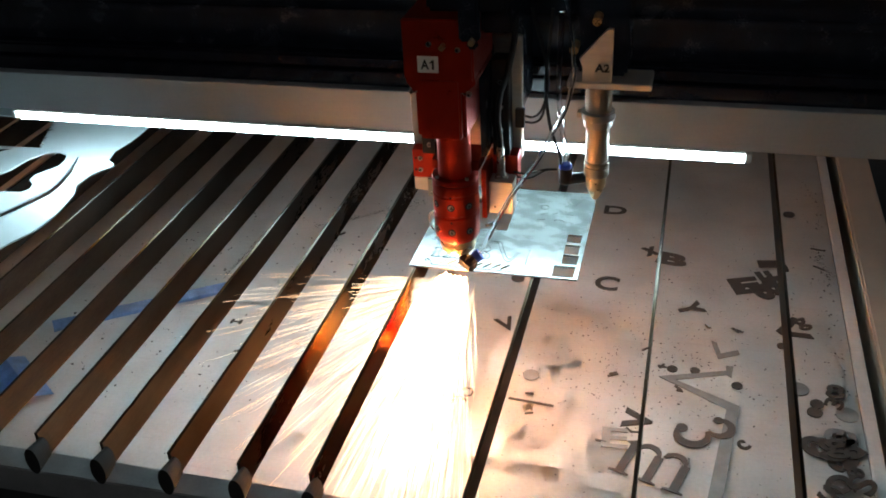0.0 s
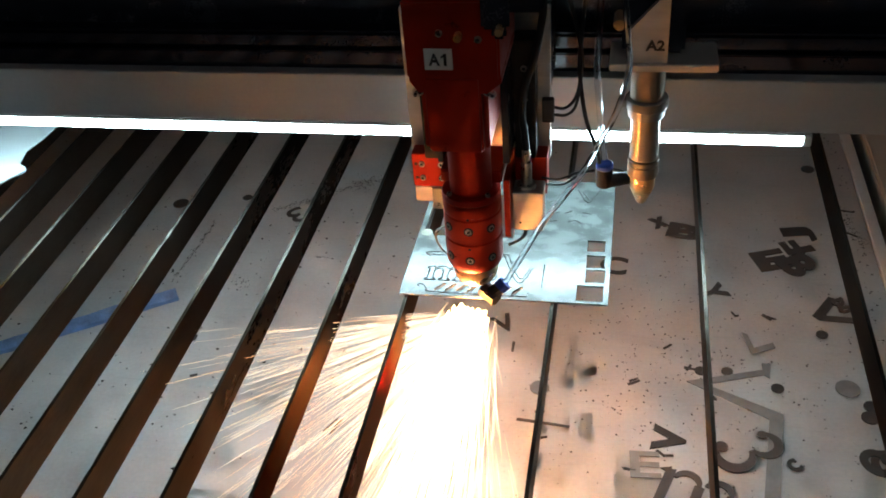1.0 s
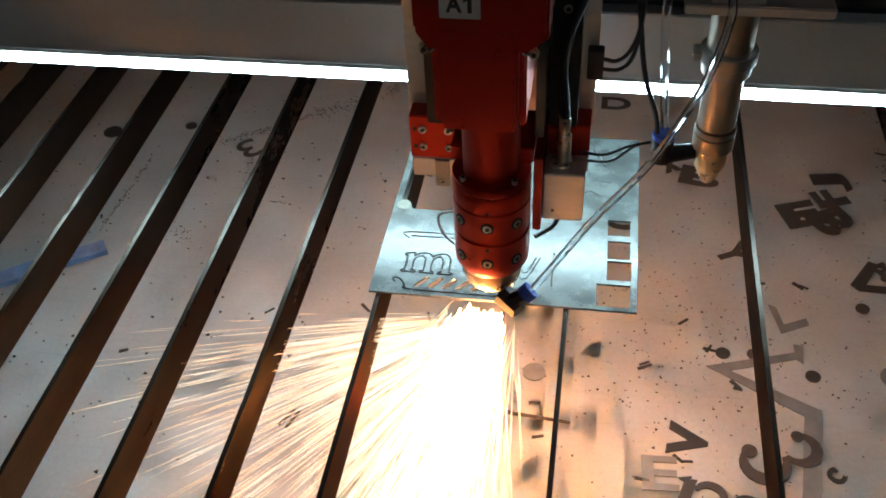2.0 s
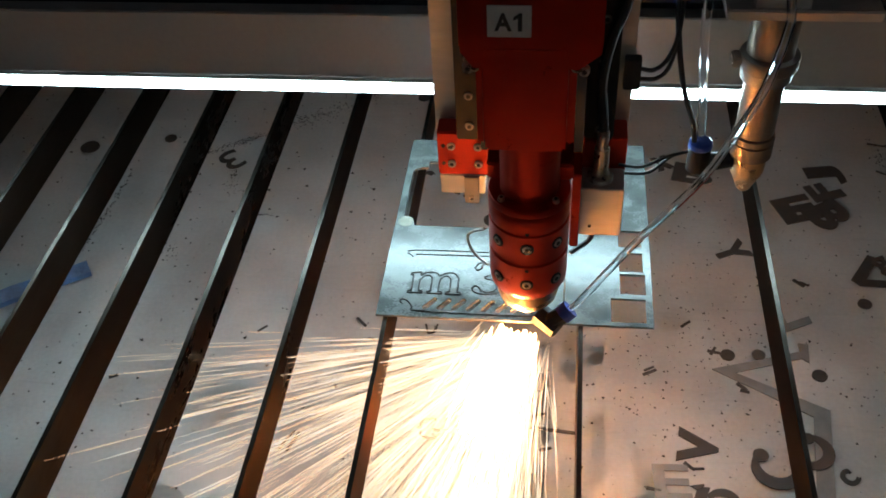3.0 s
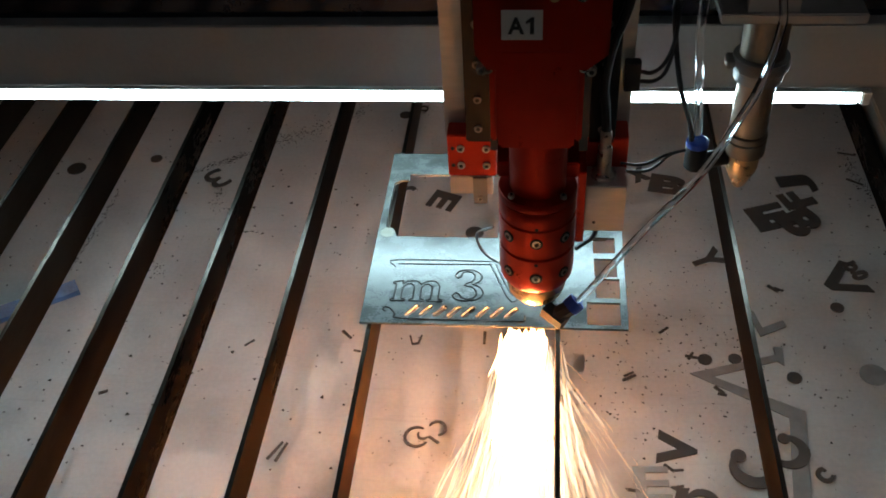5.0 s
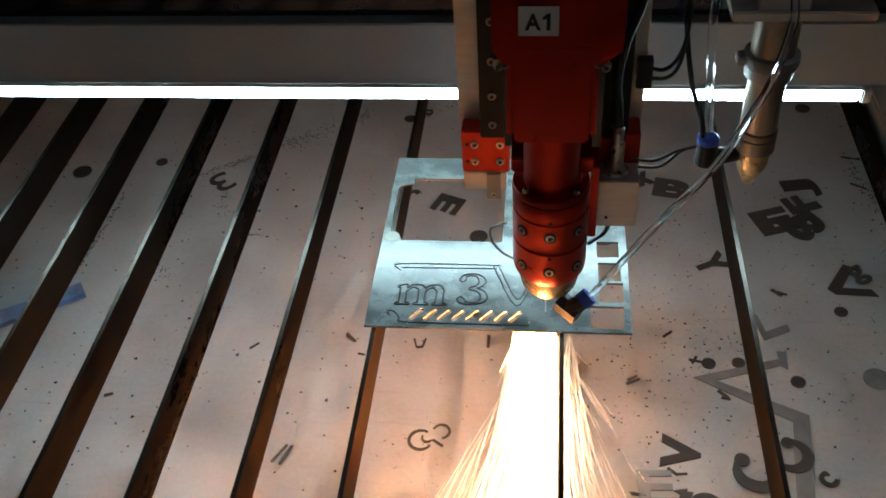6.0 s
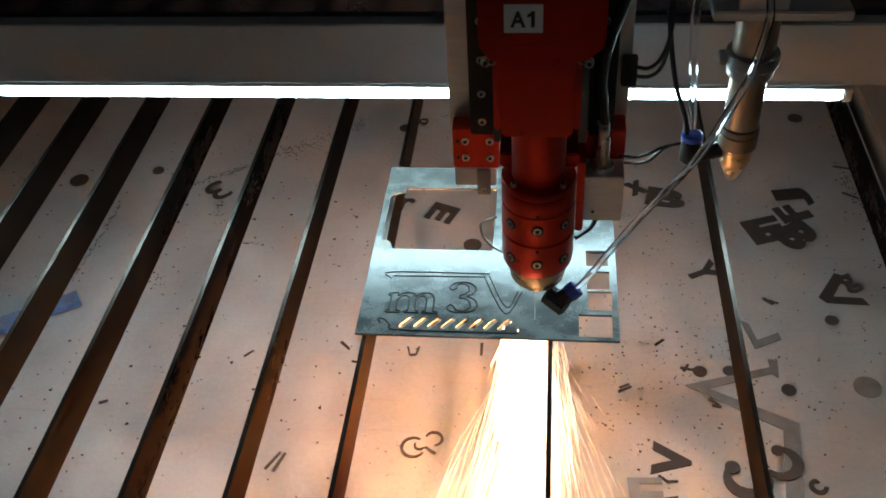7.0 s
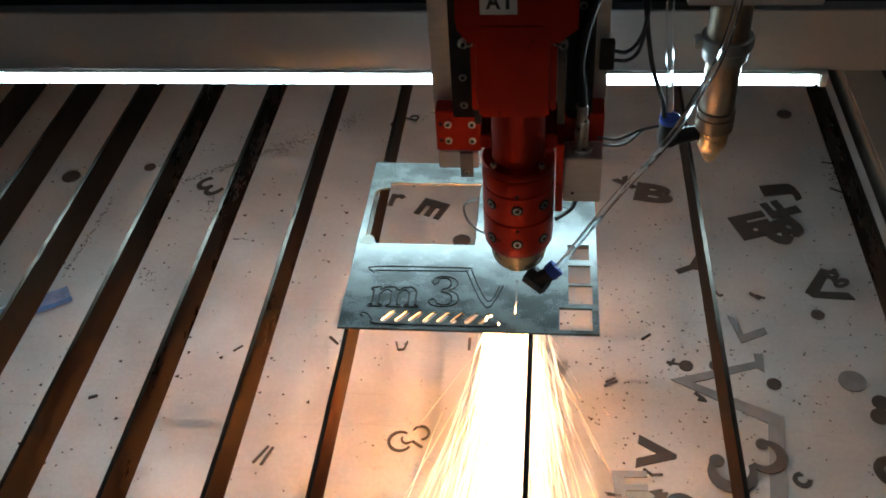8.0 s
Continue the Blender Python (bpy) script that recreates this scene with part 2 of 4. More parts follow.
def screw(parent, x, y, z, r, way=(0, -1, 0), metal=None, bore=False):
    """A socket head screw whose head looks along way."""
    w = Vector(way).normalized()
    p = Vector((x, y, z))
    part("screw", rod(p - w * 0.002, p + w * 0.0011, r, r * 0.90, 16), metal or M_SCREW, parent)
    # black plug on the head paints the shade of the hex socket
    part("recess_shade", rod(p + w * 0.0008, p + w * 0.0014, r * 0.5, r * 0.5, 6), M_HEX, parent)
    if bore:
        # black disc round the head paints the shade in its bore
        part("bore_shade", rod(p - w * 0.001, p + w * 0.0007, r * 1.38, None, 18), M_HEX, parent)


# ---- room around the machine ----
def room():
    tagged(part("floor", box(-4, 4, -4, 4, -0.84, -0.80), M_FLOOR), "dark concrete workshop floor", "floor", kind="structure")
    for name, b in (("wall_north", (-4, 4, 4, 4.2, -0.84, 2.6)), ("wall_south", (-4, 4, -4.2, -4, -0.84, 2.6)),
                    ("wall_east", (4, 4.2, -4.2, 4.2, -0.84, 2.6)), ("wall_west", (-4.2, -4, -4.2, 4.2, -0.84, 2.6))):
        tagged(part(name, box(*b), M_WALL), "plain dark workshop wall", "wall", kind="structure")
    tagged(part("ceiling", box(-4.2, 4.2, -4.2, 4.2, 2.6, 2.7), M_WALL), "plain dark workshop ceiling", "ceiling", kind="structure")
    # unseen tube lamps, added as dim fill from behind the camera
    for x in (-0.6, 0.9):
        lamp = thing("ceiling_fill", (x, -2.2, 2.5), "unseen tube lamp added on the ceiling as dim fill", "lamp", "ceiling lamps")
        part("housing", box(x - 0.65, x + 0.65, -2.26, -2.14, 2.54, 2.598, 0.004), M_LABEL, lamp)
        part("tube", rod((x - 0.6, -2.2, 2.51), (x + 0.6, -2.2, 2.51), 0.015), M_TUBE, lamp, "glowing white tube")


    # unseen lamps, added so that the glossy black rail shows glints
    for x, w in ((0.10, 0.05), (0.66, 0.13), (1.02, 0.13)):
        lamp = thing("glint_lamp", (x, 3.99, 1.83), "unseen short lamp added on the far wall for glints on the rail", "lamp", "wall lamps")
        part("housing", box(x - w - 0.03, x + w + 0.03, 3.93, 3.998, 1.80, 1.88, 0.004), M_LABEL, lamp)
        part("tube", rod((x - w, 3.905, 1.84), (x + w, 3.905, 1.84), 0.02), M_TUBE, lamp, "glowing white tube")


# ---- machine bed ----
ZT, ZB = 0.25, 0.2215


def bed():
    bm = bmesh.new()
    nx, ny = 60, 70
    x0, x1, y0, y1 = -1.05, 0.36, -0.34, 1.25
    vs = [[bm.verts.new((x0 + (x1 - x0) * i / nx, y0 + (y1 - y0) * j / ny, 0.0004 * noise.noise(Vector((i * 0.25, j * 0.25, 3))))) for i in range(nx + 1)] for j in range(ny + 1)]
    for j in range(ny):
        for i in range(nx):
            bm.faces.new((vs[j][i], vs[j][i + 1], vs[j + 1][i + 1], vs[j + 1][i]))
    bmesh.ops.solidify(bm, geom=bm.faces[:], thickness=0.002)
    tray = thing("collecting_tray", (-0.345, 0.455, -0.004), "pale steel collecting tray strewn with cut letters and slag", "tray")
    part("tray_sheet", bm, M_TRAY, tray, smooth=True)
    part("tray_flange", box(0.3615, 0.376, -0.34, 1.25, -0.004, 0.003, 0.001), M_TRAY, tray)
    part("tray_wall", box(-1.052, -1.04, -0.34, 1.25, 0.004, 0.07, 0.001), M_TRAY, tray)
    frame_ = thing("machine_frame", (0, 0.4, -0.8), "beige painted steel frame of the cutting machine", "machine frame")
    part("side_beam", box(0.392, 0.445, -0.5, 1.5, -0.07, 0.006, 0.003), M_FRAME, frame_)
    part("side_panel", box(0.3765, 0.70, -0.5, 1.5, -0.14, -0.12), M_DARKFRAME, frame_)
    part("outer_beam", box(0.60, 0.68, -0.5, 1.5, -0.119, 0.30, 0.003), M_DARKFRAME, frame_)
    part("left_beam", box(-1.16, -1.06, -0.5, 1.5, -0.14, 0.24, 0.003), M_FRAME, frame_)
    part("front_beam", box(-1.06, 0.41, -0.43, -0.335, -0.10, 0.165, 0.003), M_FRAME, frame_)
    part("back_beam", box(-1.06, 0.41, 1.255, 1.33, -0.14, 0.24, 0.003), M_DARKFRAME, frame_)
    part("base", box(-1.16, 0.70, -0.43, 1.33, -0.8, -0.145), M_DARKFRAME, frame_)
    # notched rail that carries the blade ends
    rail = thing("front_rail", (-0.3, -0.293, 0.18), "pale steel front rail with sooty blade ends", "rail")
    part("rail_bar", box(-1.05, 0.40, -0.316, -0.2925, 0.165, 0.2210, 0.001), M_RAIL, rail)
    for x in blade_places():
        socket = rod((x + 0.0022, -0.3178, 0), (x + 0.0022, -0.3000, 0), 0.0064, 0.0052, 18)
        socket.transform(Matrix.Translation((0, 0, 0.2340)) @ Matrix.Diagonal((1, 1, 2.1, 1)))
        part("blade_socket", socket, M_SOOT, rail, "sooty black end of a blade slot")
    part("rail_lip", box(-1.05, 0.40, -0.3345, -0.3165, 0.165, 0.196, 0.001), M_DARKFRAME, rail)


def blade_places():
    return [-0.06 * k for k in range(2, 16)] + [0.0, 0.12, 0.24]


def blades():
    rng = random.Random(4)
    for k, x in enumerate(blade_places()):
        bm = bmesh.new()
        n = 120
        rows = []
        for i in range(n + 1):
            y = -0.3020 + 1.46 * i / n
            nick = rng.uniform(0, 0.0002) + (rng.uniform(0.0004, 0.0010) if rng.random() < 0.05 else 0)
            w = 0.0014
            bow = 0.0004 * math.sin(y * 2 + k)
            rows.append([bm.verts.new((x - 0.0008 + bow + dx, y, z)) for dx, z in ((-w, ZB), (w, ZB), (w, ZT - nick), (-w, ZT - nick))])
        for a, b in zip(rows, rows[1:]):
            for j in range(4):
                bm.faces.new((a[j], a[(j + 1) % 4], b[(j + 1) % 4], b[j]))
        bm.faces.new(rows[0])
        bm.faces.new(rows[-1])
        solo("support_blade", bm, M_BLADE, "upright rust-brown steel support blade above the tray", "support blade", "support blades")


# ---- sheet being cut ----
def square(x0, x1, y0, y1):
    return [(x0, y0), (x1, y0), (x1, y1), (x0, y1)]


def slot(x, y, dx, dy, r, n=5):
    a = math.atan2(dy, dx)
    out = []
    for s, c in ((1, (x + dx, y + dy)), (-1, (x, y))):
        for i in range(n):
            t = a + (-math.pi / 2 + math.pi * i / (n - 1)) + (0 if s > 0 else math.pi)
            out.append((c[0] + r * math.cos(t), c[1] + r * math.sin(t)))
    return out


def work_plate():
    X0, X1, Y0, Y1 = -0.127, 0.0435, -0.001, 0.18
    hole = [(-0.1116, 0.154), (-0.1116, 0.147)] + [(-0.1116 - 0.011 * math.sin(t), 0.1475 - 0.007 * (1 - math.cos(t))) for t in (0.3, 0.7, 1.1, 1.45)] \
        + [(-0.1222, 0.092), (-0.119, 0.0905), (-0.1145, 0.0865), (-0.1135, 0.083), (-0.042, 0.083), (-0.042, 0.154)]
    outs = [square(X0, X1, Y0, Y1), hole]
    outs += [square(0.0232, 0.0382, 0.0695, 0.0855), square(0.0236, 0.0386, 0.0462, 0.064), square(0.0238, 0.0397, 0.0262, 0.0442), square(0.0178, 0.0392, 0.0022, 0.0222)]
    outs += [slot(-0.0972 + 0.00917 * k, 0.0068, 0.0058, 0.0072, 0.0017) for k in range(8)]
    outs += [square(-0.01135, -0.01045, 0.0160, 0.0475), square(-0.0216, -0.0209, 0.005, 0.0085)]
    plate = thing("work_plate", (-0.042, 0.09, ZT), "thin bright stainless sheet with cut letters and openings on blades", "metal sheet")
    part("sheet", sheet(outs, ZT + 0.0006, 0.0012), M_PLATE, plate)
    # unseen layer, added to stop spark light mirrored down onto the tray
    part("scaled_underside", sheet(outs, ZT + 0.0001, 0.0004), M_DULLBACK, plate, "unseen dull layer added to keep the plate's reflections off the tray")
    zt = ZT + 0.0018

    def kerf(bm, label):
        part("kerf", bm, M_KERF, plate, label)

    def line(pts, r=0.00055):
        bm = pipe([(x, y, zt) for x, y in pts], r, 4, 4)
        return bm

    def outline(pts, x, y, k, r=0.0006):
        bm = bmesh.new()
        for (ax, ay), (bx, by) in zip(pts, pts[1:] + pts[:1]):
            rod((x + k * ax, y + 1.27 * k * ay, zt), (x + k * bx, y + 1.27 * k * by, zt), r, None, 5, bm)
        return bm

    half = [(0, 0), (0.5, 0), (0.5, 0.07), (0.36, 0.09), (0.36, 0.5), (0.5, 0.66), (0.66, 0.68), (0.78, 0.58), (0.78, 0.09), (0.66, 0.07), (0.66, 0), (1.16, 0), (1.16, 0.07), (1.03, 0.09), (1.03, 0.52), (1.15, 0.66), (1.3, 0.68), (1.42, 0.56)]
    rest = [(1.42, 0.09), (1.3, 0.07), (1.3, 0), (1.82, 0), (1.82, 0.07), (1.68, 0.09), (1.68, 0.6), (1.55, 0.78), (1.35, 0.81), (1.15, 0.76), (1.0, 0.66), (0.92, 0.77), (0.72, 0.81), (0.52, 0.77), (0.36, 0.66), (0.36, 0.8), (0.02, 0.74), (0.02, 0.67), (0.12, 0.66), (0.12, 0.09), (0, 0.07)]
    kerf(outline(half + rest, -0.1096, 0.0192, 0.0187), "burnt outline of a serif letter m")
    top = [(0.12, 0.86), (0.03, 0.96), (0.12, 1.12), (0.28, 1.18), (0.45, 1.2), (0.66, 1.18), (0.82, 1.1), (0.93, 0.98), (0.94, 0.86), (0.85, 0.73), (0.65, 0.64), (0.86, 0.56), (0.98, 0.45), (1.03, 0.3), (0.97, 0.16), (0.8, 0.05), (0.5, 0), (0.25, 0.02)]
    low = [(0.08, 0.08), (0, 0.2), (0.1, 0.3), (0.22, 0.25), (0.3, 0.12), (0.5, 0.07), (0.7, 0.12), (0.8, 0.24), (0.78, 0.4), (0.66, 0.52), (0.4, 0.58), (0.4, 0.66), (0.6, 0.72), (0.71, 0.85), (0.7, 1.0), (0.6, 1.09), (0.42, 1.13), (0.26, 1.08), (0.25, 0.94)]
    kerf(outline(top + low, -0.0692, 0.0203, 0.0195), "burnt outline of a serif figure 3")
    kerf(line([(-0.1085, 0.0545), (-0.0445, 0.0556)]), "burnt cut line")
    kerf(line([(-0.0465, 0.0575), (-0.0302, 0.0205), (-0.0200, 0.042)]), "burnt line of a letter V")
    kerf(line([(-0.0425, 0.0565), (-0.0296, 0.0265), (-0.0225, 0.0415)]), "burnt line of a letter V")
    kerf(line([(-0.1100, 0.0520), (-0.1100, 0.0584), (-0.0425, 0.0588)]), "burnt cut line")
    for pts in ([(0.010, 0.165), (0.020, 0.145), (0.030, 0.167)], [(0.014, 0.163), (0.020, 0.150)], [(-0.016, 0.142), (-0.010, 0.146), (-0.005, 0.141), (-0.009, 0.136), (-0.015, 0.138)],
                [(-0.012, 0.124), (-0.004, 0.128)], [(0.000, 0.126), (0.006, 0.130)], [(0.016, 0.128), (0.024, 0.126)], [(-0.014, 0.112), (-0.006, 0.114)], [(0.004, 0.112), (0.010, 0.115), (0.016, 0.111)]):
        kerf(line(pts, 0.0005), "short burnt mark")
    kerf(line([(-0.1118, 0.0095), (-0.1135, 0.0115), (-0.1120, 0.0132), (-0.1085, 0.0118), (-0.1050, 0.0070), (-0.1020, 0.0035), (-0.06, 0.0031), (-0.0215, 0.0034)]), "burnt curling cut line")
    part("heat_mark", sheet([circle(-0.1200, 0.0868, 0.0052, 18, 0.06, random.Random(3))], zt + 0.00005, 0.0001), M_STAIN, plate, "pale straw heat mark")


def pattern_sheet():
    edge = [(-0.590, -0.09), (-0.578, -0.041), (-0.564, -0.003), (-0.561, 0.032), (-0.569, 0.086), (-0.580, 0.109), (-0.578, 0.137), (-0.570, 0.152), (-0.561, 0.163),
            (-0.565, 0.170), (-0.576, 0.177), (-0.583, 0.203), (-0.578, 0.230), (-0.576, 0.254), (-0.577, 0.297), (-0.570, 0.42), (-0.98, 0.42), (-0.98, -0.12), (-0.63, -0.13)]
    rng = random.Random(8)
    comb = [(-0.88, 0.215), (-0.750, 0.196), (-0.691, 0.198)]
    for i in range(11):
        comb += [(-0.688 - 0.0032 * i + 0.003 * rng.uniform(-1, 1), 0.204 + 0.0083 * i), (-0.697 - 0.0032 * i, 0.207 + 0.0083 * i)]
    comb += [(-0.88, 0.292)]
    bean = [(-0.715, 0.083), (-0.689, 0.134), (-0.685, 0.164), (-0.671, 0.187), (-0.655, 0.190), (-0.641, 0.184), (-0.634, 0.168), (-0.633, 0.151), (-0.649, 0.124), (-0.647, 0.111), (-0.636, 0.101), (-0.632, 0.089), (-0.637, 0.080), (-0.667, 0.076)]
    arc = [(-0.624, 0.185), (-0.604, 0.138), (-0.598, 0.108), (-0.597, 0.081), (-0.605, 0.058), (-0.623, 0.018), (-0.631, 0.029), (-0.615, 0.067), (-0.607, 0.090), (-0.608, 0.117), (-0.613, 0.145), (-0.619, 0.169)]
    stroke = [(-0.753, 0.166), (-0.724, 0.193), (-0.746, 0.190), (-0.765, 0.178)]
    blob = [(-0.668, 0.002), (-0.650, 0.034), (-0.637, 0.034), (-0.633, 0.022), (-0.650, -0.006)]
    solo("pattern_sheet", sheet([edge, comb, bean, arc, stroke, blob], ZT + 0.0006, 0.002), M_SHEET, "pale sheet with curling ornament cut out, lying on the blades", "metal sheet")


# ---- things on the tray ----
def lay(name, bm, label, bright=False, category="offcut", group="cut letters"):
    return solo(name, bm, M_SCRAPLIGHT if bright else M_SCRAP, label, category, group)


def scrap():
    z = 0.0007
    T = 0.0012

    def glyph(ch, w, h, x, y, turn, bright=False, flip=False, dz=0.0, word=None, thin=False, bold=0.0007):
        lay("cut_letter", fit_flat(letters(ch, 0.03, T, 0, 0.0 if thin else bold), w, h, x, y, z + dz, turn, flip), word or f"dark steel cut-out letter {ch} lying on the tray", bright)

    # small letters
    glyph("E", 0.030, 0.032, -0.1235, 0.4300, -112, bold=0.0012)
    glyph("r", 0.017, 0.022, -0.1665, 0.4450, -8)
    glyph("b", 0.012, 0.018, -0.1680, 0.6180, 70, thin=True)
    glyph("3", 0.024, 0.036, -0.3990, 0.4650, 225, thin=True, word="dark steel cut-out figure 3 lying on the tray")
    glyph("V", 0.036, 0.034, 0.1085, 0.0965, 82, bold=0.0014)
    glyph("E", 0.030, 0.034, 0.0850, 0.0600, 3, True, word="bright steel cut-out letter E lying on the tray")
    glyph("B", 0.044, 0.033, 0.1315, 0.4650, -12, bold=0.0016)
    glyph("x", 0.022, 0.024, 0.0985, 0.4830, 25, word="small dark cut-out letter lying on the tray", bold=0.0016)
    glyph("Y", 0.030, 0.034, 0.1610, 0.3400, -62, bold=0.0012)
    lay("cut_letter", sheet([[(0.1898, 0.2692), (0.1985, 0.2320), (0.2252, 0.2461), (0.2231, 0.2543), (0.2019, 0.2436), (0.1965, 0.2660)]], z, T), "slim grey cut-out letter L lying on the tray", True)
    lay("cut_letter", sheet([[(0.2715, 0.3065), (0.2935, 0.3425), (0.3030, 0.3385), (0.2862, 0.3075), (0.3140, 0.3065), (0.3190, 0.2968), (0.2785, 0.2985)]], z, T), "dull brown cut-out corner of a letter on the tray")
    glyph("g", 0.018, 0.026, 0.3060, 0.3260, 30, False, dz=0.0013)
    glyph("E", 0.042, 0.040, 0.2350, 0.4110, 20, bold=0.0016)
    glyph("B", 0.038, 0.044, 0.2660, 0.4010, -58, dz=0.0013, bold=0.0016)
    glyph("J", 0.032, 0.040, 0.2740, 0.4690, 100, bold=0.0016)
    glyph("F", 0.028, 0.036, 0.2690, 0.4420, 112, bold=0.0014)
    glyph("C", 0.034, 0.036, 0.0431, 0.3840, -5)
    glyph("V", 0.026, 0.030, -0.0803, 0.2599, 30)
    glyph("c", 0.012, 0.016, 0.2270, 0.0750, 40)
    glyph("D", 0.036, 0.026, 0.0347, 0.6031, 0)
    glyph("H", 0.016, 0.010, -0.4518, 0.1988, 0)
    # large letters of a finished sign, with serifs and round ends
    def slab(bm, pts, k):
        join(bm, sheet([pts], 0.00005 * k, T))

    def arc(bm, cx, cy, r, a0, a1, w0, w1, k, n=14):
        out, inn = [], []
        for i in range(n + 1):
            a = radians(a0 + (a1 - a0) * i / n)
            t = math.sin(math.pi * i / n)
            w = w0 + (w1 - w0) * t
            out.append((cx + (r + w / 2) * math.cos(a), cy + (r + w / 2) * math.sin(a)))
            inn.append((cx + (r - w / 2) * math.cos(a), cy + (r - w / 2) * math.sin(a)))
        slab(bm, out + inn[::-1], k)

    bm = bmesh.new()
    arc(bm, -0.1185, 0.0985, 0.0105, 60, 330, 0.0016, 0.0028, 0)
    arc(bm, -0.1130, 0.1010, 0.0045, 150, 330, 0.0014, 0.0022, 1)
    arc(bm, -0.1010, 0.1085, 0.0075, 160, -80, 0.0014, 0.0026, 2)
    slab(bm, [(-0.1085, 0.0985), (-0.0990, 0.0915), (-0.0975, 0.0935), (-0.1070, 0.1000)], 3)
    bm.transform(Matrix.Translation((0, 0, z)))
    lay("cut_letter", bm, "thin dark curling cut-out sign on the tray")
    bm = bmesh.new()
    for i, x in enumerate((-0.034, -0.003, 0.028)):
        slab(bm, [(x - 0.0048, -0.027), (x + 0.0048, -0.027), (x + 0.0048, 0.014 if i else 0.026), (x - 0.0048, 0.014 if i else 0.023)], i)
        slab(bm, [(x - 0.0115, -0.0300), (x + 0.0115, -0.0300), (x + 0.0115, -0.0280), (x + 0.004, -0.0262), (x - 0.004, -0.0262), (x - 0.0115, -0.0280)], 3 + i)
    slab(bm, [(-0.0445, 0.0215), (-0.038, 0.0195), (-0.034, 0.026), (-0.0345, 0.0275)], 6)
    arc(bm, -0.0160, 0.0130, 0.0125, 165, 0, 0.004, 0.0075, 7)
    arc(bm, 0.0150, 0.0130, 0.0125, 165, 0, 0.004, 0.0075, 8)
    bm.transform(pose(0.1350, 0.0230, z, 0, 0, -18))
    lay("cut_letter", bm, "large dark serif cut-out letter m lying on the tray")
    bm = bmesh.new()
    arc(bm, 0.000, 0.0175, 0.0145, 150, -80, 0.004, 0.0100, 0)
    arc(bm, 0.001, -0.0165, 0.0175, 85, -150, 0.004, 0.0115, 1)
    slab(bm, circle(-0.0115, 0.0230, 0.0055, 16), 2)
    slab(bm, circle(-0.0130, -0.0225, 0.0066, 16), 3)
    bm.transform(pose(0.1850, 0.0900, z + 0.0013, 0, 0, -62))
    lay("cut_letter", bm, "large dark serif cut-out figure 3 lying on the tray")
    # open bracket-shaped offcut
    pts = [(0.1275, 0.1830), (0.2085, 0.2090), (0.2080, 0.2190), (0.2170, 0.2185), (0.2150, 0.1960), (0.2090, 0.2010), (0.1480, 0.1800), (0.2240, 0.1430), (0.2030, -0.0300), (0.1880, -0.0280), (0.2090, 0.1350)]
    lay("offcut_frame", sheet([pts], z - 0.0002, T), "grey bent strip offcut with a pointed corner", True, "offcut", "offcuts")
    rng = random.Random(11)
    discs = [(-0.5805, 0.4812, 0.0115), (-0.486, 0.5031, 0.0072), (-0.0848, 0.3753, 0.0100), (0.1431, 0.2006, 0.0066), (0.1709, 0.2026, 0.0062), (0.2214, 0.1816, 0.0068), (0.2780, 0.2739, 0.0066),
             (-0.1875, 0.6016, 0.0075), (0.3088, 0.1479, 0.0090), (0.3125, 0.1640, 0.0080), (0.3040, 0.6310, 0.0090)]
    for x, y, r in discs:
        lay("cut_disc", sheet([circle(x, y, r, 24)], z, T), "small dark round steel slug on the tray", False, "offcut", "round slugs")
    for x, y, r in ((0.2928, 0.1884, 0.0125), (-0.0286, 0.1567, 0.0105), (0.345, 0.150, 0.013)):
        lay("cut_disc", sheet([circle(x, y, r, 28)], z, T), "dull grey round steel slug on the tray", True, "offcut", "round slugs")
    sticks = [(-0.2476, 0.068, -0.2374, 0.0868), (-0.2400, 0.066, -0.2330, 0.086), (-0.048, 0.1075, 0.0077, 0.1025), (-0.0300, 0.120, -0.0200, 0.1215), (-0.0240, 0.083, -0.0140, 0.086), (0.0657, 0.172, 0.078, 0.1787), (0.067, 0.177, 0.076, 0.182),
              (0.1036, 0.2329, 0.1123, 0.2408), (0.1252, 0.2047, 0.138, 0.2018), (0.128, 0.2005, 0.133, 0.209), (-0.1380, 0.2200, -0.1350, 0.2090), (-0.1350, 0.2090, -0.1290, 0.2100), (-0.1290, 0.2100, -0.1265, 0.2210),
              (-0.065, 0.228, -0.065, 0.212), (-0.206, 0.224, -0.196, 0.214), (-0.191, 0.1985, -0.184, 0.197), (0.2160, 0.303, 0.2250, 0.294), (0.148, 0.168, 0.156, 0.160), (0.150, 0.160, 0.158, 0.158), (0.0640, 0.0530, 0.0760, 0.0510), (0.102, 0.0740, 0.112, 0.0750),
              (-0.300, 0.20, -0.292, 0.208), (0.096, 0.080, 0.104, 0.073), (0.330, 0.53, 0.350, 0.525), (0.33, 0.48, 0.345, 0.47), (0.2215, 0.300, 0.2300, 0.2955), (0.1815, 0.305, 0.1850, 0.2975), (0.1850, 0.2975, 0.1890, 0.2990), (0.1052, 0.2345, 0.1125, 0.2405), (-0.4260, 0.1340, -0.4180, 0.1375)]
    for x0, y0, x1, y1 in sticks:
        w = rng.uniform(0.0009, 0.0017)
        d = Vector((x1 - x0, y1 - y0)).normalized()
        n = Vector((-d.y, d.x)) * w
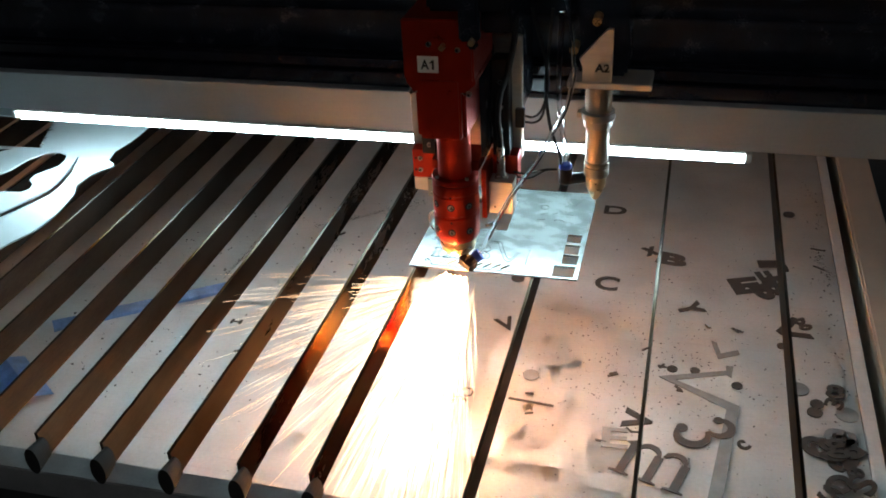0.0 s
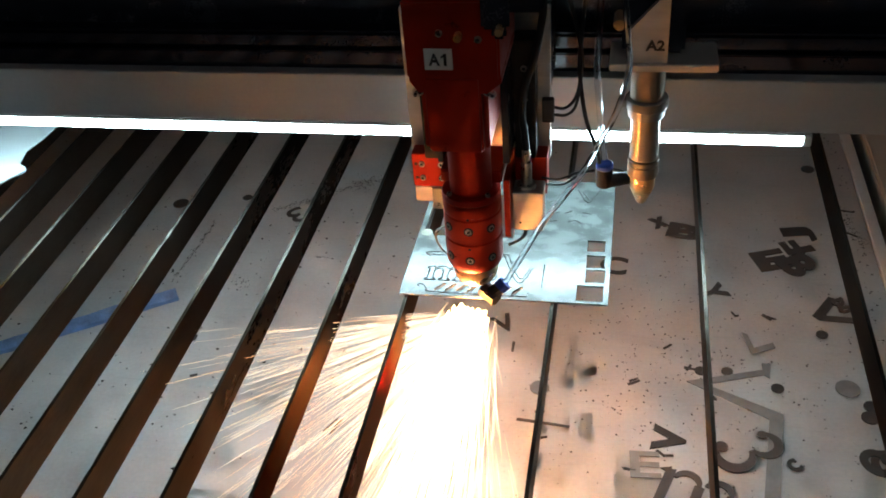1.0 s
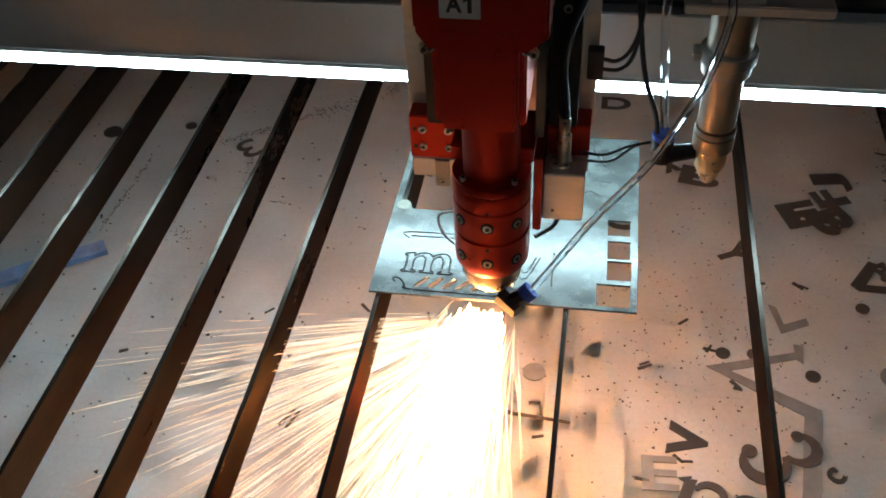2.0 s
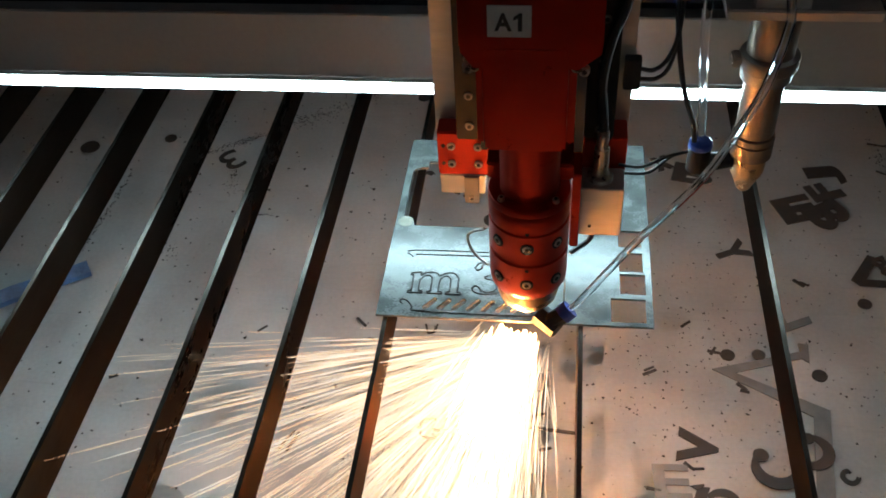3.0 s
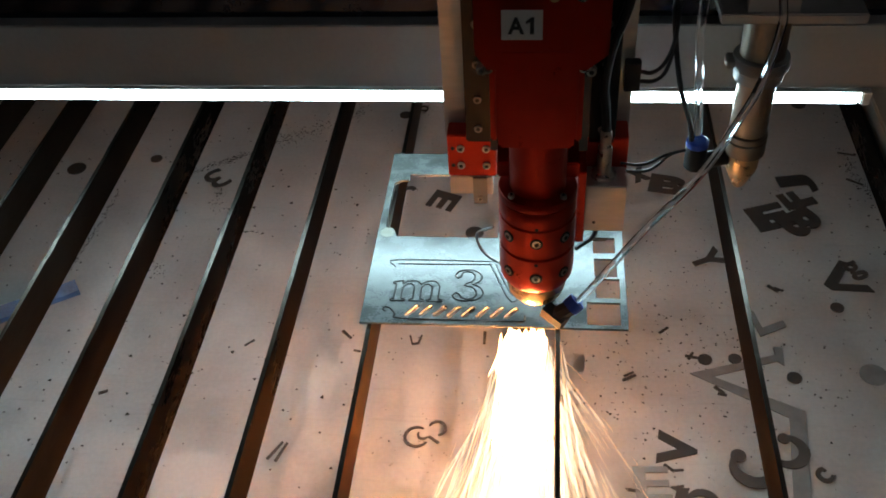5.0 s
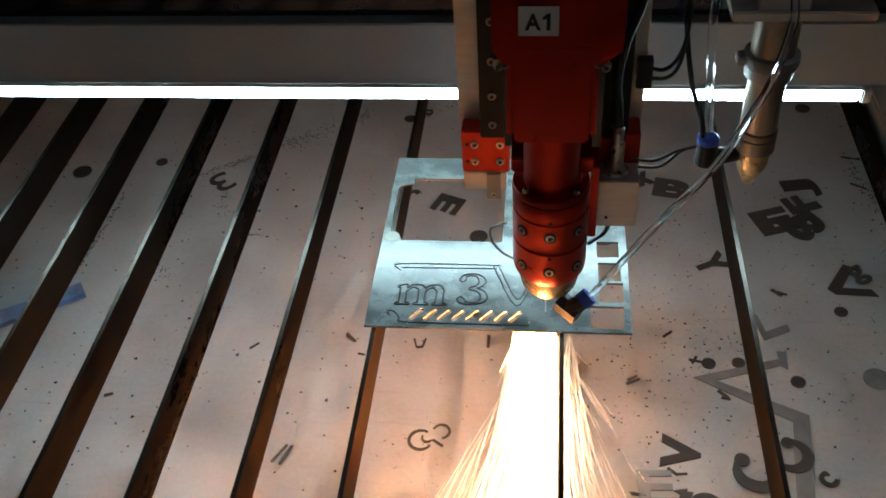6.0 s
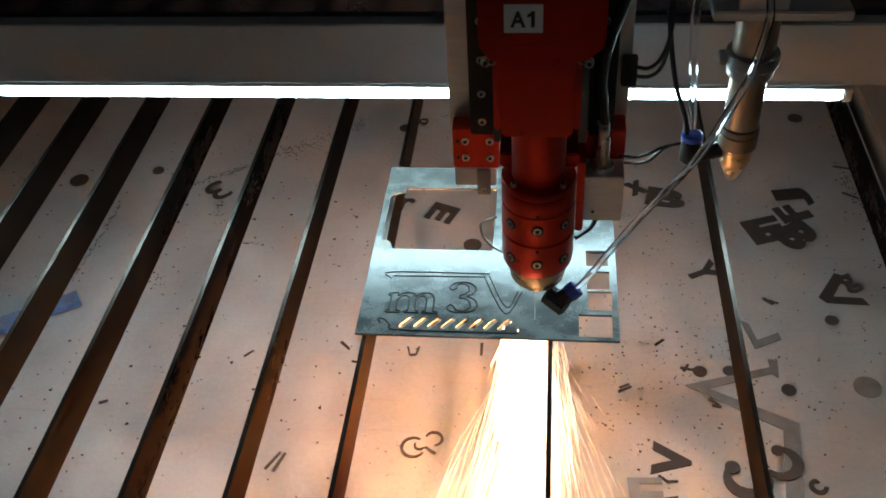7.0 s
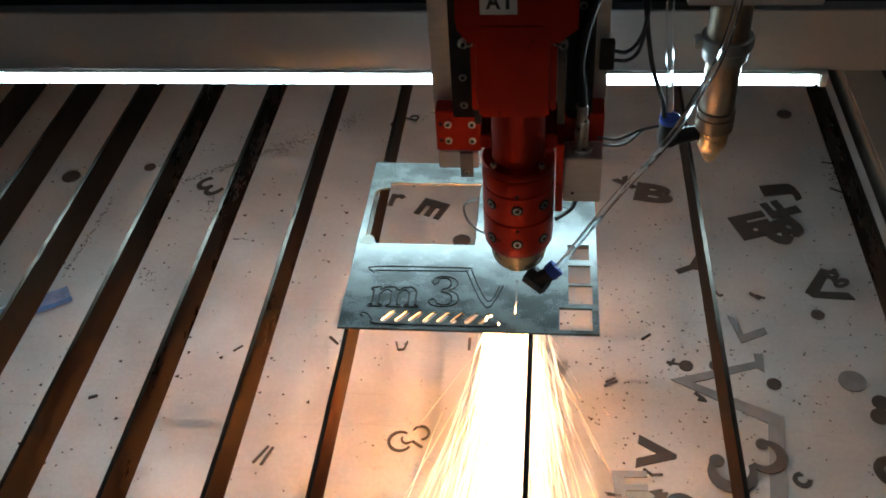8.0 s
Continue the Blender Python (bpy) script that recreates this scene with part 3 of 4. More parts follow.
        lay("cut_sliver", sheet([[(x0 + n.x, y0 + n.y), (x0 - n.x, y0 - n.y), (x1 - n.x * 0.7, y1 - n.y * 0.7), (x1 + n.x * 0.9, y1 + n.y * 0.9)]], z, T), "small dark steel sliver lying on the tray", False, "offcut", "slivers")
    # heap by the tray's edge
    for i in range(24):
        x, y = 0.348 - abs(rng.gauss(0, 0.024)), rng.choice((rng.uniform(-0.08, 0.20), rng.uniform(0.02, 0.12), rng.uniform(-0.10, 0.06)))
        ch = rng.choice("8&SeaBoRg3JC")
        k = rng.uniform(0.014, 0.030)
        glyph(ch, k, k * 1.2, x, y, rng.uniform(0, 360), rng.random() < 0.1, dz=0.0013 * (i % 5), word="small cut-out letter in a heap along the tray edge")
    # fine slag, too many to count
    bm = bmesh.new()

    def grain(x, y, s):
        a = rng.uniform(0, 6.28)
        vs = [bm.verts.new((x + s * rng.uniform(0.6, 1.2) * math.cos(a + k * 2.09), y + s * rng.uniform(0.6, 1.2) * math.sin(a + k * 2.09), 0.0008)) for k in range(3)]
        top = bm.verts.new((x, y, 0.0009 + s * 0.5))
        for k in range(3):
            bm.faces.new((vs[k], vs[(k + 1) % 3], top))

    for _ in range(900):
        grain(rng.uniform(-0.95, 0.355), rng.uniform(-0.25, 0.9), rng.choice((0.0005, 0.0006, 0.0008, 0.0012)))
    for _ in range(420):
        grain(rng.gauss(0.12, 0.10), rng.gauss(0.20, 0.13), rng.choice((0.0005, 0.0006, 0.0009, 0.0013)))
    for _ in range(220):
        grain(rng.gauss(0.16, 0.12), rng.gauss(0.22, 0.16), rng.choice((0.0010, 0.0013, 0.0017)))
    for _ in range(100):
        grain(rng.gauss(0.075, 0.05), rng.gauss(0.205, 0.060), rng.choice((0.0008, 0.0011, 0.0015, 0.0019)))
    for _ in range(260):
        grain(rng.uniform(-0.70, -0.14), rng.uniform(0.02, 0.62), rng.choice((0.0007, 0.0010, 0.0014, 0.0018)))
    for _ in range(60):
        grain(rng.uniform(-0.6, -0.1), rng.uniform(0.0, 0.6), rng.choice((0.0010, 0.0016)))
    for x0, y0, x1, y1, sx, sy, n in ((-0.435, 0.4757, -0.3728, 0.5164, 0.003, 0.003, 170), (-0.3728, 0.5164, -0.314, 0.5628, 0.003, 0.003, 90), (-0.345, 0.537, -0.2827, 0.5821, 0.008, 0.009, 200),
                                      (-0.253, 0.600, -0.243, 0.622, 0.004, 0.008, 60), (-0.18, 0.602, -0.13, 0.636, 0.008, 0.005, 70), (-0.5113, 0.4362, -0.5196, 0.3046, 0.0014, 0.002, 150),
                                      (-0.392, 0.452, -0.384, 0.400, 0.004, 0.005, 60), (-0.3458, 0.3714, -0.3277, 0.37, 0.001, 0.001, 25), (-0.437, 0.315, -0.420, 0.300, 0.005, 0.006, 40), (0.337, 0.52, 0.349, 0.45, 0.004, 0.006, 110)):
        for _ in range(n):
            t = rng.random()
            grain(x0 + (x1 - x0) * t + rng.gauss(0, sx), y0 + (y1 - y0) * t + rng.gauss(0, sy), rng.choice((0.0006, 0.0009, 0.0013)))
    for _ in range(160):
        grain(rng.gauss(-0.08, 0.05), rng.gauss(0.05, 0.06), rng.choice((0.0005, 0.0007)))
    for _ in range(150):
        x = 0.352 - abs(rng.gauss(0, 0.012))
        grain(x, rng.uniform(-0.2, 0.75), rng.choice((0.0008, 0.0012, 0.002)))
    for _ in range(130):
        grain(rng.uniform(-0.70, -0.20), rng.uniform(0.0, 0.5), rng.choice((0.0016, 0.0022, 0.0028)))
    tagged(part("slag_grains", bm, M_SOOT), "dark slag grains scattered on the tray", "slag", kind="stuff")
    # plastic film strips
    def film(name, pts, w, label, seed):
        r = random.Random(seed)
        b = bmesh.new()
        prev = None
        n = 16
        for i in range(n + 1):
            t = i / n
            x, y = pts[0][0] + (pts[1][0] - pts[0][0]) * t, pts[0][1] + (pts[1][1] - pts[0][1]) * t
            d = Vector((pts[1][0] - pts[0][0], pts[1][1] - pts[0][1])).normalized()
            nn = Vector((-d.y, d.x))
            row = [b.verts.new((x + nn.x * w * u, y + nn.y * w * u, 0.004 + 0.004 * abs(noise.noise(Vector((t * 5, u * 2, seed)))) + (0.010 if abs(u) < 0.2 else 0))) for u in (-0.5, -0.2, 0.1, 0.5)]
            if prev:
                for k in range(3):
                    b.faces.new((prev[k], prev[k + 1], row[k + 1], row[k]))
            prev = row
        bmesh.ops.solidify(b, geom=b.faces[:], thickness=0.0008)
        solo(name, b, M_BLUEFILM, label, "plastic film", "film strips", smooth=True)

    film("film_strip", ((-0.70, 0.135), (-0.498, 0.272)), 0.024, "folded strip of blue plastic film on the tray", 2)
    film("film_strip", ((-0.72, 0.045), (-0.632, -0.020)), 0.060, "crumpled piece of blue plastic film on the tray", 5)


# ---- gantry ----
def gantry():
    g = thing("gantry", (-0.2, 0.184, 0.330), "grey and black gantry beam with a lit lamp strip", "gantry")
    part("face_panel", box(-1, 0.55, 0.16, 0.174, 0.3403, 0.387, 0.0008), M_GANTRY, g, "warm grey painted panel")
    part("bottom_panel", box(-1, 0.55, 0.1745, 0.284, 0.344, 0.3515, 0.001), M_GANTRY, g)
    part("rail_bed", box(-1, 0.55, 0.17, 0.284, 0.3875, 0.4035, 0.001), M_GLOSS, g, "black anodised bed of the rail")
    part("linear_rail", box(-1, 0.55, 0.174, 0.196, 0.404, 0.4195, 0.003), M_GLOSS, g, "glossy black linear rail")
    part("upper_cover", box(-1, 0.55, 0.2, 0.284, 0.404, 0.4905, 0.003), M_BLACK, g, "black cover")
    part("cover_edge", box(-1, 0.55, 0.192, 0.1995, 0.4555, 0.4635, 0.001), M_BLACK, g)
    part("top_panel", box(-1, 0.55, 0.179, 0.324, 0.491, 0.5305, 0.002), M_GANTRY, g)
    strip = part("light_strip", box(-0.652, 0.1985, 0.1605, 0.176, 0.33, 0.3400, 0.0005), M_ALU, g, "aluminium channel of the lamp")
    BASE[strip.name] = BASE[g.name]
    # lip added to hold the diffuser's halo off the panel above
    part("shade_lip", box(-0.652, 0.1985, 0.1566, 0.1604, 0.3391, 0.3402, 0.0003), M_ALU, strip)
    bm = bmesh.new()
    n = 10
    ends = []
    for x in (-0.648, 0.194):
        ends.append([bm.verts.new((x, 0.1602 - 0.0030 * math.sin(math.pi * i / n), 0.3303 + 0.0085 * i / n)) for i in range(n + 1)])
    for i in range(n):
        bm.faces.new((ends[0][i], ends[1][i], ends[1][i + 1], ends[0][i + 1]))
    part("diffuser", bm, M_LED, strip, "glowing cool white diffuser")
    bm = bmesh.new()
    ends = []
    for x in (-0.648, 0.194):
        ends.append([bm.verts.new((x, 0.1685 - 0.0065 * math.cos(math.pi * i / n), 0.3297 - 0.0050 * math.sin(math.pi * i / n))) for i in range(n + 1)])
    for i in range(n):
        bm.faces.new((ends[0][i], ends[1][i], ends[1][i + 1], ends[0][i + 1]))
    part("diffuser", bm, M_LED, strip, "glowing cool white diffuser")
    for x0, x1 in ((-0.654, -0.6482), (0.1942, 0.2005)):
        part("end_cap", box(x0, x1, 0.1560, 0.177, 0.3293, 0.3400, 0.001), M_LABEL, strip)
    return g


# ---- cutting head ----
HX, HY = -0.0097, 0.0255


def cutting_head():
    h = thing("cutting_head", (HX, HY, 0.2565), "red anodised laser cutting head on a pale carriage plate", "laser head")
    part("carriage_plate", box(-0.067, 0.0437, 0.0850, 0.0930, 0.3540, 0.4780, 0.0008), M_ALU, h, "pale brushed aluminium plate")
    part("carriage_block", box(-0.064, 0.042, 0.0935, 0.158, 0.40, 0.56, 0.001), M_BLACK, h)
    for x0, x1 in ((-0.0525, -0.0375), (0.0185, 0.0345)):
        bar = part("guide_bar", box(x0, x1, 0.066, 0.0846, 0.362, 0.462, 0.0008), M_GUIDE, h, "dark steel guide")
        BASE[bar.name] = BASE[h.name]
        for z in (0.372, 0.392, 0.415, 0.440):
            screw(bar, (x0 + x1) / 2, 0.066, z, 0.0026, metal=M_DULL)
    for x0, x1 in ((-0.0365, -0.0325), (0.0125, 0.0175)):
        part("slide", box(x0, x1, 0.04, 0.0848, 0.375, 0.47, 0.0005), M_BLACK, h)
    # red housing: slimmer below, wider above
    low = part("housing_lower", box(-0.0290, 0.0078, -0.0140, 0.050, 0.4155, 0.4715, 0.0015), M_RED, h)
    for xa, xb in ((-0.0330, -0.0292), (0.0080, 0.0115)):
        part("housing_cheek", box(xa, xb, -0.0085, 0.050, 0.4165, 0.4595, 0.001), M_RED, h)
    up = part("housing_upper", box(-0.0390, 0.0215, -0.0185, 0.062, 0.4720, 0.5250, 0.0015), M_RED, h)
    bm = bmesh.new()
    prof = [(-0.0390, 0.4719), (-0.0390, 0.468), (-0.0335, 0.4600), (0.0120, 0.4600), (0.0215, 0.468), (0.0215, 0.4719)]
    f, b = [bm.verts.new((x, -0.0130, z)) for x, z in prof], [bm.verts.new((x, 0.058, z)) for x, z in prof]
    bm.faces.new(f)
    bm.faces.new(b[::-1])
    for i in range(6):
        bm.faces.new((f[i], f[(i + 1) % 6], b[(i + 1) % 6], b[i]))
    part("housing_shoulder", bm, M_RED, h)
    for ob in (low, up):
        BASE[ob.name] = BASE[h.name]
    for x, z in ((-0.0335, 0.4585), (-0.0365, 0.4575), (0.0110, 0.4590), (0.0145, 0.4570)):
        screw(h, x, -0.0090, z, 0.0026)
    for x, z in ((0.0085, 0.5000), (-0.0160, 0.5040)):
        screw(up, x, -0.0187, z, 0.0026)
    lab = part("label", box(-0.0266, -0.0083, -0.0193, -0.01855, 0.4792, 0.4938, 0.0002), M_LABEL, h, "white label with black letters A1")
    BASE[lab.name] = BASE[h.name]
    bm = fit_flat(letters("A", 0.012, 0.0004, 0, 0.00035), 0.0072, 0.0082, -0.0026, 0, 0)
    join(bm, sheet([[(0.0035, -0.0041), (0.0053, -0.0041), (0.0053, 0.0041), (0.0040, 0.0041), (0.0017, 0.0022), (0.0017, 0.0008), (0.0035, 0.0018)]], 0, 0.0004))
    bm.transform(pose(-0.0174, -0.0194, 0.4865, 90, 0, 0))
    part("label_text", bm, M_INK, lab, "black letters A1")
    # turned tube and barrel
    part("tube", lathe([(0.0157, 0.4153), (0.0157, 0.3642)], HX, HY, 48), M_RED, h, smooth=True)
    ring = part("upper_ring", lathe([(0.0158, 0.3640), (0.0216, 0.3636), (0.0221, 0.3626), (0.0221, 0.3590), (0.0212, 0.3582), (0.0158, 0.3581)], HX, HY, 56), M_DARKRED, h, smooth=True)
    barrel = part("barrel", lathe([(0.0150, 0.3580), (0.0212, 0.3576), (0.0219, 0.3550), (0.0219, 0.3490), (0.0211, 0.3484), (0.0211, 0.3462), (0.0219, 0.3456), (0.0219, 0.3276), (0.0210, 0.3270), (0.0210, 0.3244), (0.0219, 0.3238), (0.0219, 0.3060), (0.0214, 0.3010), (0.0196, 0.2975), (0.0150, 0.2965)], HX, HY, 56), M_RED, h, smooth=True)
    for ob in (ring, barrel):
        BASE[ob.name] = BASE[h.name]
    for z in (0.3376, 0.3110):
        for a in (-46, 0, 46):
            s, c = math.sin(radians(a)), -math.cos(radians(a))
            screw(barrel, HX + 0.0215 * s, HY + 0.0215 * c, z, 0.0027, (s, c, 0), metal=M_SCREW if a == 0 else M_DULL, bore=True)
        # shade of a vent hole, painted as a black disc
        part("vent_shade", rod((HX, HY - 0.0216, z + 0.0105), (HX, HY - 0.0221, z + 0.0105), 0.0011, None, 10), M_HEX, barrel)
    for a in (-48, 48):
        s, c = math.sin(radians(a)), -math.cos(radians(a))
        screw(ring, HX + 0.0190 * s, HY + 0.0190 * c, 0.3648, 0.0020, (0, 0, 1))
    part("flange", box(HX - 0.0228, HX + 0.0228, HY + 0.002, HY + 0.040, 0.3660, 0.3760, 0.001), M_DARKRED, h)
    cap = part("nozzle_cap", lathe([(0.0130, 0.2964), (0.0180, 0.2960), (0.0178, 0.2905), (0.0165, 0.2850), (0.0135, 0.2808), (0.0060, 0.2790)], HX, HY, 48), M_BRASS, h, "polished brass nozzle cap", True)
    part("nozzle_tip", lathe([(0.0058, 0.2789), (0.0048, 0.2774), (0.0020, 0.2764), (0.0014, 0.2725)], HX, HY, 32), M_BRASS, h, "brass nozzle tip", True)
    # left clamp
    cl = part("clamp_block", box(-0.0645, -0.0352, 0.0700, 0.0845, 0.3335, 0.3640, 0.0008), M_RED, h)
    BASE[cl.name] = BASE[h.name]
    for x in (-0.0565, -0.0410):
        for z in (0.3420, 0.3545):
            screw(cl, x, 0.0700, z, 0.0026)
    for z in (0.3420, 0.3545):
        # shade of a small hole, painted as a black disc
        part("hole_shade", rod((-0.0612, 0.0703, z), (-0.0612, 0.0697, z), 0.0013, None, 10), M_HEX, cl)
    part("spacer_block", box(-0.0640, -0.0375, 0.0705, 0.0845, 0.3190, 0.3333, 0.0006), M_ALU, h, "bare aluminium spacer")
    tab = part("sensor_tab", box(-0.0496, -0.0410, 0.0680, 0.0703, 0.3135, 0.3333, 0.0004), M_DULL, h)
    BASE[tab.name] = BASE[h.name]
    screw(tab, -0.0453, 0.0678, 0.3180, 0.0017)
    # right sensor box
    sb = part("sensor_box", box(0.0180, 0.0415, 0.0440, 0.0640, 0.3132, 0.3472, 0.0006), M_ALU, h, "silver aluminium sensor box")
    BASE[sb.name] = BASE[h.name]
    part("box_screw", rod((0.0238, 0.0442, 0.3205), (0.0238, 0.0435, 0.3205), 0.0010, None, 8), M_HEX, sb)
    part("side_bracket", box(0.0128, 0.0176, 0.0350, 0.0845, 0.3120, 0.3640, 0.0006), M_RED, h)
    part("rear_bracket", box(0.0180, 0.0425, 0.0660, 0.0845, 0.3330, 0.3660, 0.0006), M_RED, h)
    con = part("cable_plug", lathe([(0.0072, 0.3474), (0.0072, 0.3500), (0.0050, 0.3510), (0.0042, 0.3530), (0.0042, 0.3680), (0.0034, 0.3690), (0.0034, 0.3780), (0.0026, 0.3800)], 0.0283, 0.0545, 20), M_SCREW, h, "nickel-plated cable plug", True)
    part("sensor_cable", pipe([(0.0283, 0.0545, 0.3795), (0.0272, 0.0560, 0.392), (0.0257, 0.0574, 0.407), (0.0287, 0.0574, 0.432), (0.0362, 0.0624, 0.456), (0.041, 0.070, 0.50), (0.030, 0.08, 0.56)], 0.0028), M_RUBBER, h, "black cable", True)
    part("wire", pipe([(0.0385, 0.0640, 0.3496), (0.0514, 0.0645, 0.3482), (0.0654, 0.0724, 0.3495), (0.0780, 0.0824, 0.3460)], 0.0009, 6), M_RUBBER, h, "thin black wire", True)
    part("wire", pipe([(0.0385, 0.0640, 0.3440), (0.0551, 0.0645, 0.3440), (0.0680, 0.0744, 0.3480), (0.0780, 0.0834, 0.3450)], 0.0009, 6), M_RUBBER, h, "thin black wire", True)
    part("wire", pipe([(-0.0300, 0.045, 0.283), (-0.0400, 0.0540, 0.2815), (-0.0460, 0.0574, 0.2873), (-0.0470, 0.0574, 0.2984), (-0.0366, 0.0500, 0.3100)], 0.0009, 6), M_DULL, h, "thin grey wire loop", True)
    part("wire", pipe([(0.0250, 0.0560, 0.3130), (0.0262, 0.0560, 0.3040), (0.0235, 0.0540, 0.2990), (0.0140, 0.0450, 0.2980)], 0.0015, 6), M_RUBBER, h, "thin black wire", True)
    part("limit_switch", box(0.0380, 0.0470, 0.0780, 0.0845, 0.3895, 0.4085, 0.0006), M_RUBBER, h, "small black switch")
    part("wire", pipe([(0.0465, 0.0820, 0.4010), (0.0540, 0.0840, 0.3990), (0.0612, 0.0874, 0.4040), (0.0655, 0.0900, 0.4192), (0.0649, 0.0960, 0.445), (0.05, 0.10, 0.50)], 0.0012, 6), M_RUBBER, h, "thin black wire", True)
    part("wire", pipe([(0.0465, 0.0820, 0.3945), (0.0558, 0.0850, 0.3930), (0.0625, 0.0880, 0.3990), (0.0660, 0.0920, 0.4192), (0.0655, 0.0975, 0.445), (0.052, 0.10, 0.50)], 0.0012, 6), M_RUBBER, h, "thin black wire", True)
    # side gas inlet at the nozzle
    part("gas_elbow", rod((-0.003, 0.016, 0.276), (0.0085, 0.0075, 0.2720), 0.0068, 0.0062, 6), M_RUBBER, h, "black gas inlet elbow")
    part("gas_elbow", rod((0.0035, 0.011, 0.2745), (0.0120, 0.0095, 0.2835), 0.0056, 0.0050, 8), M_RUBBER, h, "black gas inlet elbow")
    part("gas_collar", rod((0.0105, 0.0095, 0.2820), (0.0150, 0.0115, 0.2858), 0.0056, None, 16), M_BLUE, h, "blue push-in collar")
    part("gas_hose", pipe([(0.0143, 0.01, 0.2858), (0.0219, 0.006, 0.3018), (0.0466, -0.004, 0.3548), (0.0718, -0.006, 0.3954), (0.0855, -0.002, 0.4226), (0.0946, 0.004, 0.4403), (0.1008, 0.01, 0.4649), (0.1005, 0.014, 0.4806), (0.092, 0.03, 0.53), (0.07, 0.06, 0.57)], 0.0021), M_HOSE, h, "clear plastic gas hose", True)
    # mirror mount above the housing
    part("mirror_mount", box(-0.022, 0.048, 0.000, 0.084, 0.5255, 0.575, 0.003), M_BLACK, h, "black mirror mount")
    part("mount_side", box(0.0225, 0.046, 0.010, 0.08, 0.5050, 0.5250, 0.002), M_BLACK, h)
    part("mount_front", box(0.0120, 0.0290, -0.0285, -0.0195, 0.5100, 0.56, 0.002), M_BLACK, h)
    part("mount_foot", box(0.0180, 0.0270, -0.0265, -0.0195, 0.5030, 0.5098, 0.002), M_BLACK, h)
    for x, y, z in ((-0.0035, -0.017, 0.5030), (0.0240, -0.028, 0.512)):
        part("adjuster", rod((x, y + 0.002, z), (x, y - 0.008, z), 0.0026, None, 12), M_BRASS, h, "brass adjusting screw")
    part("drag_hose", pipe([(0.02, 0.04, 0.570), (0.03, 0.02, 0.60), (-0.02, 0.06, 0.63), (-0.10, 0.12, 0.60)], 0.006), M_RUBBER, h, "black hose", True)
    return h


def second_head():
    ax, ay = 0.1152, 0.0935
    h = thing("second_head", (ax, ay, 0.3106), "bare metal second laser head with a conical nozzle", "laser head")
    part("upper_tube", lathe([(0.0126, 0.4315), (0.0126, 0.4062)], ax, ay, 40), M_NOZ, h, smooth=True)
    col = part("collar", lathe([(0.0132, 0.4060), (0.0156, 0.4054), (0.0160, 0.4040), (0.0160, 0.3985), (0.0154, 0.3978), (0.0142, 0.3974), (0.0142, 0.3956), (0.0138, 0.3905), (0.0118, 0.3895)], ax, ay, 40), M_DULL, h, "dull steel clamp collar", True)
    BASE[col.name] = BASE[h.name]
    part("collar_lug", box(ax - 0.0198, ax - 0.0150, ay - 0.006, ay + 0.004, 0.3988, 0.4045, 0.0008), M_DULL, col)
    part("lower_tube", lathe([(0.0110, 0.3893), (0.0110, 0.3545), (0.0106, 0.3535)], ax, ay, 40), M_NOZ, h, smooth=True)
    part("nozzle_ring", lathe([(0.0104, 0.3533), (0.0118, 0.3528), (0.0121, 0.3515), (0.0121, 0.3500), (0.0113, 0.3494), (0.0113, 0.3484), (0.0121, 0.3478), (0.0121, 0.3385), (0.0108, 0.3376)], ax, ay, 40), M_NOZ, h, "dull brass nozzle ring", True)
    part("nozzle_cone", lathe([(0.0092, 0.3374), (0.0099, 0.3366), (0.0098, 0.3275), (0.0092, 0.3250), (0.0040, 0.3128), (0.0024, 0.3110), (0.0014, 0.3106)], ax, ay, 32), M_BRASS, h, "blunt brass nozzle", True)
    part("bracket_plate", box(0.0868, 0.1635, 0.0790, 0.1190, 0.4320, 0.4380, 0.0008), M_ALU, h, "flat aluminium bracket")
    bm = bmesh.new()
    prof = [(0.0975, 0.4382), (0.1245, 0.4382), (0.1245, 0.4880), (0.1190, 0.4880), (0.0945, 0.4600), (0.0975, 0.4520)]
    f, b = [bm.verts.new((x + 0.003, 0.0810, z)) for x, z in prof], [bm.verts.new((x + 0.003, 0.0870, z)) for x, z in prof]
    bm.faces.new(f)
    bm.faces.new(b[::-1])
    for i in range(6):
        bm.faces.new((f[i], f[(i + 1) % 6], b[(i + 1) % 6], b[i]))
    gus = part("gusset", bm, M_ALU, h, "pale aluminium gusset with letters A2")
    BASE[gus.name] = BASE[h.name]
    bm = fit_flat(letters("A2", 0.012, 0.0004, 0, 0.00045), 0.0135, 0.0080, 0, 0, 0)
    bm.transform(pose(0.1185, 0.0808, 0.4520, 90, 0, 0))
    part("gusset_text", bm, M_INK, gus, "black letters A2")
    part("mirror_block", box(0.0950, 0.1400, 0.0950, 0.165, 0.4385, 0.53, 0.003), M_BLACK, h, "black mirror block")
    for x, z in ((0.093, 0.470), (0.113, 0.497)):
        part("adjuster", rod((x, 0.092, z), (x, 0.074, z), 0.0042, None, 12), M_BRASS, h, "brass adjusting knob")
    # air fitting with its tube
    el = part("air_elbow", lathe([(0.0055, 0.3290), (0.0066, 0.3300), (0.0066, 0.3440), (0.0060, 0.3450)], 0.0857, 0.0880, 20), M_RUBBER, h, "black air elbow", True)
    part("air_elbow", rod((0.0857, 0.0880, 0.3330), (0.1050, 0.0920, 0.3345), 0.0058, 0.0050, 14), M_RUBBER, h, "black air elbow", True)
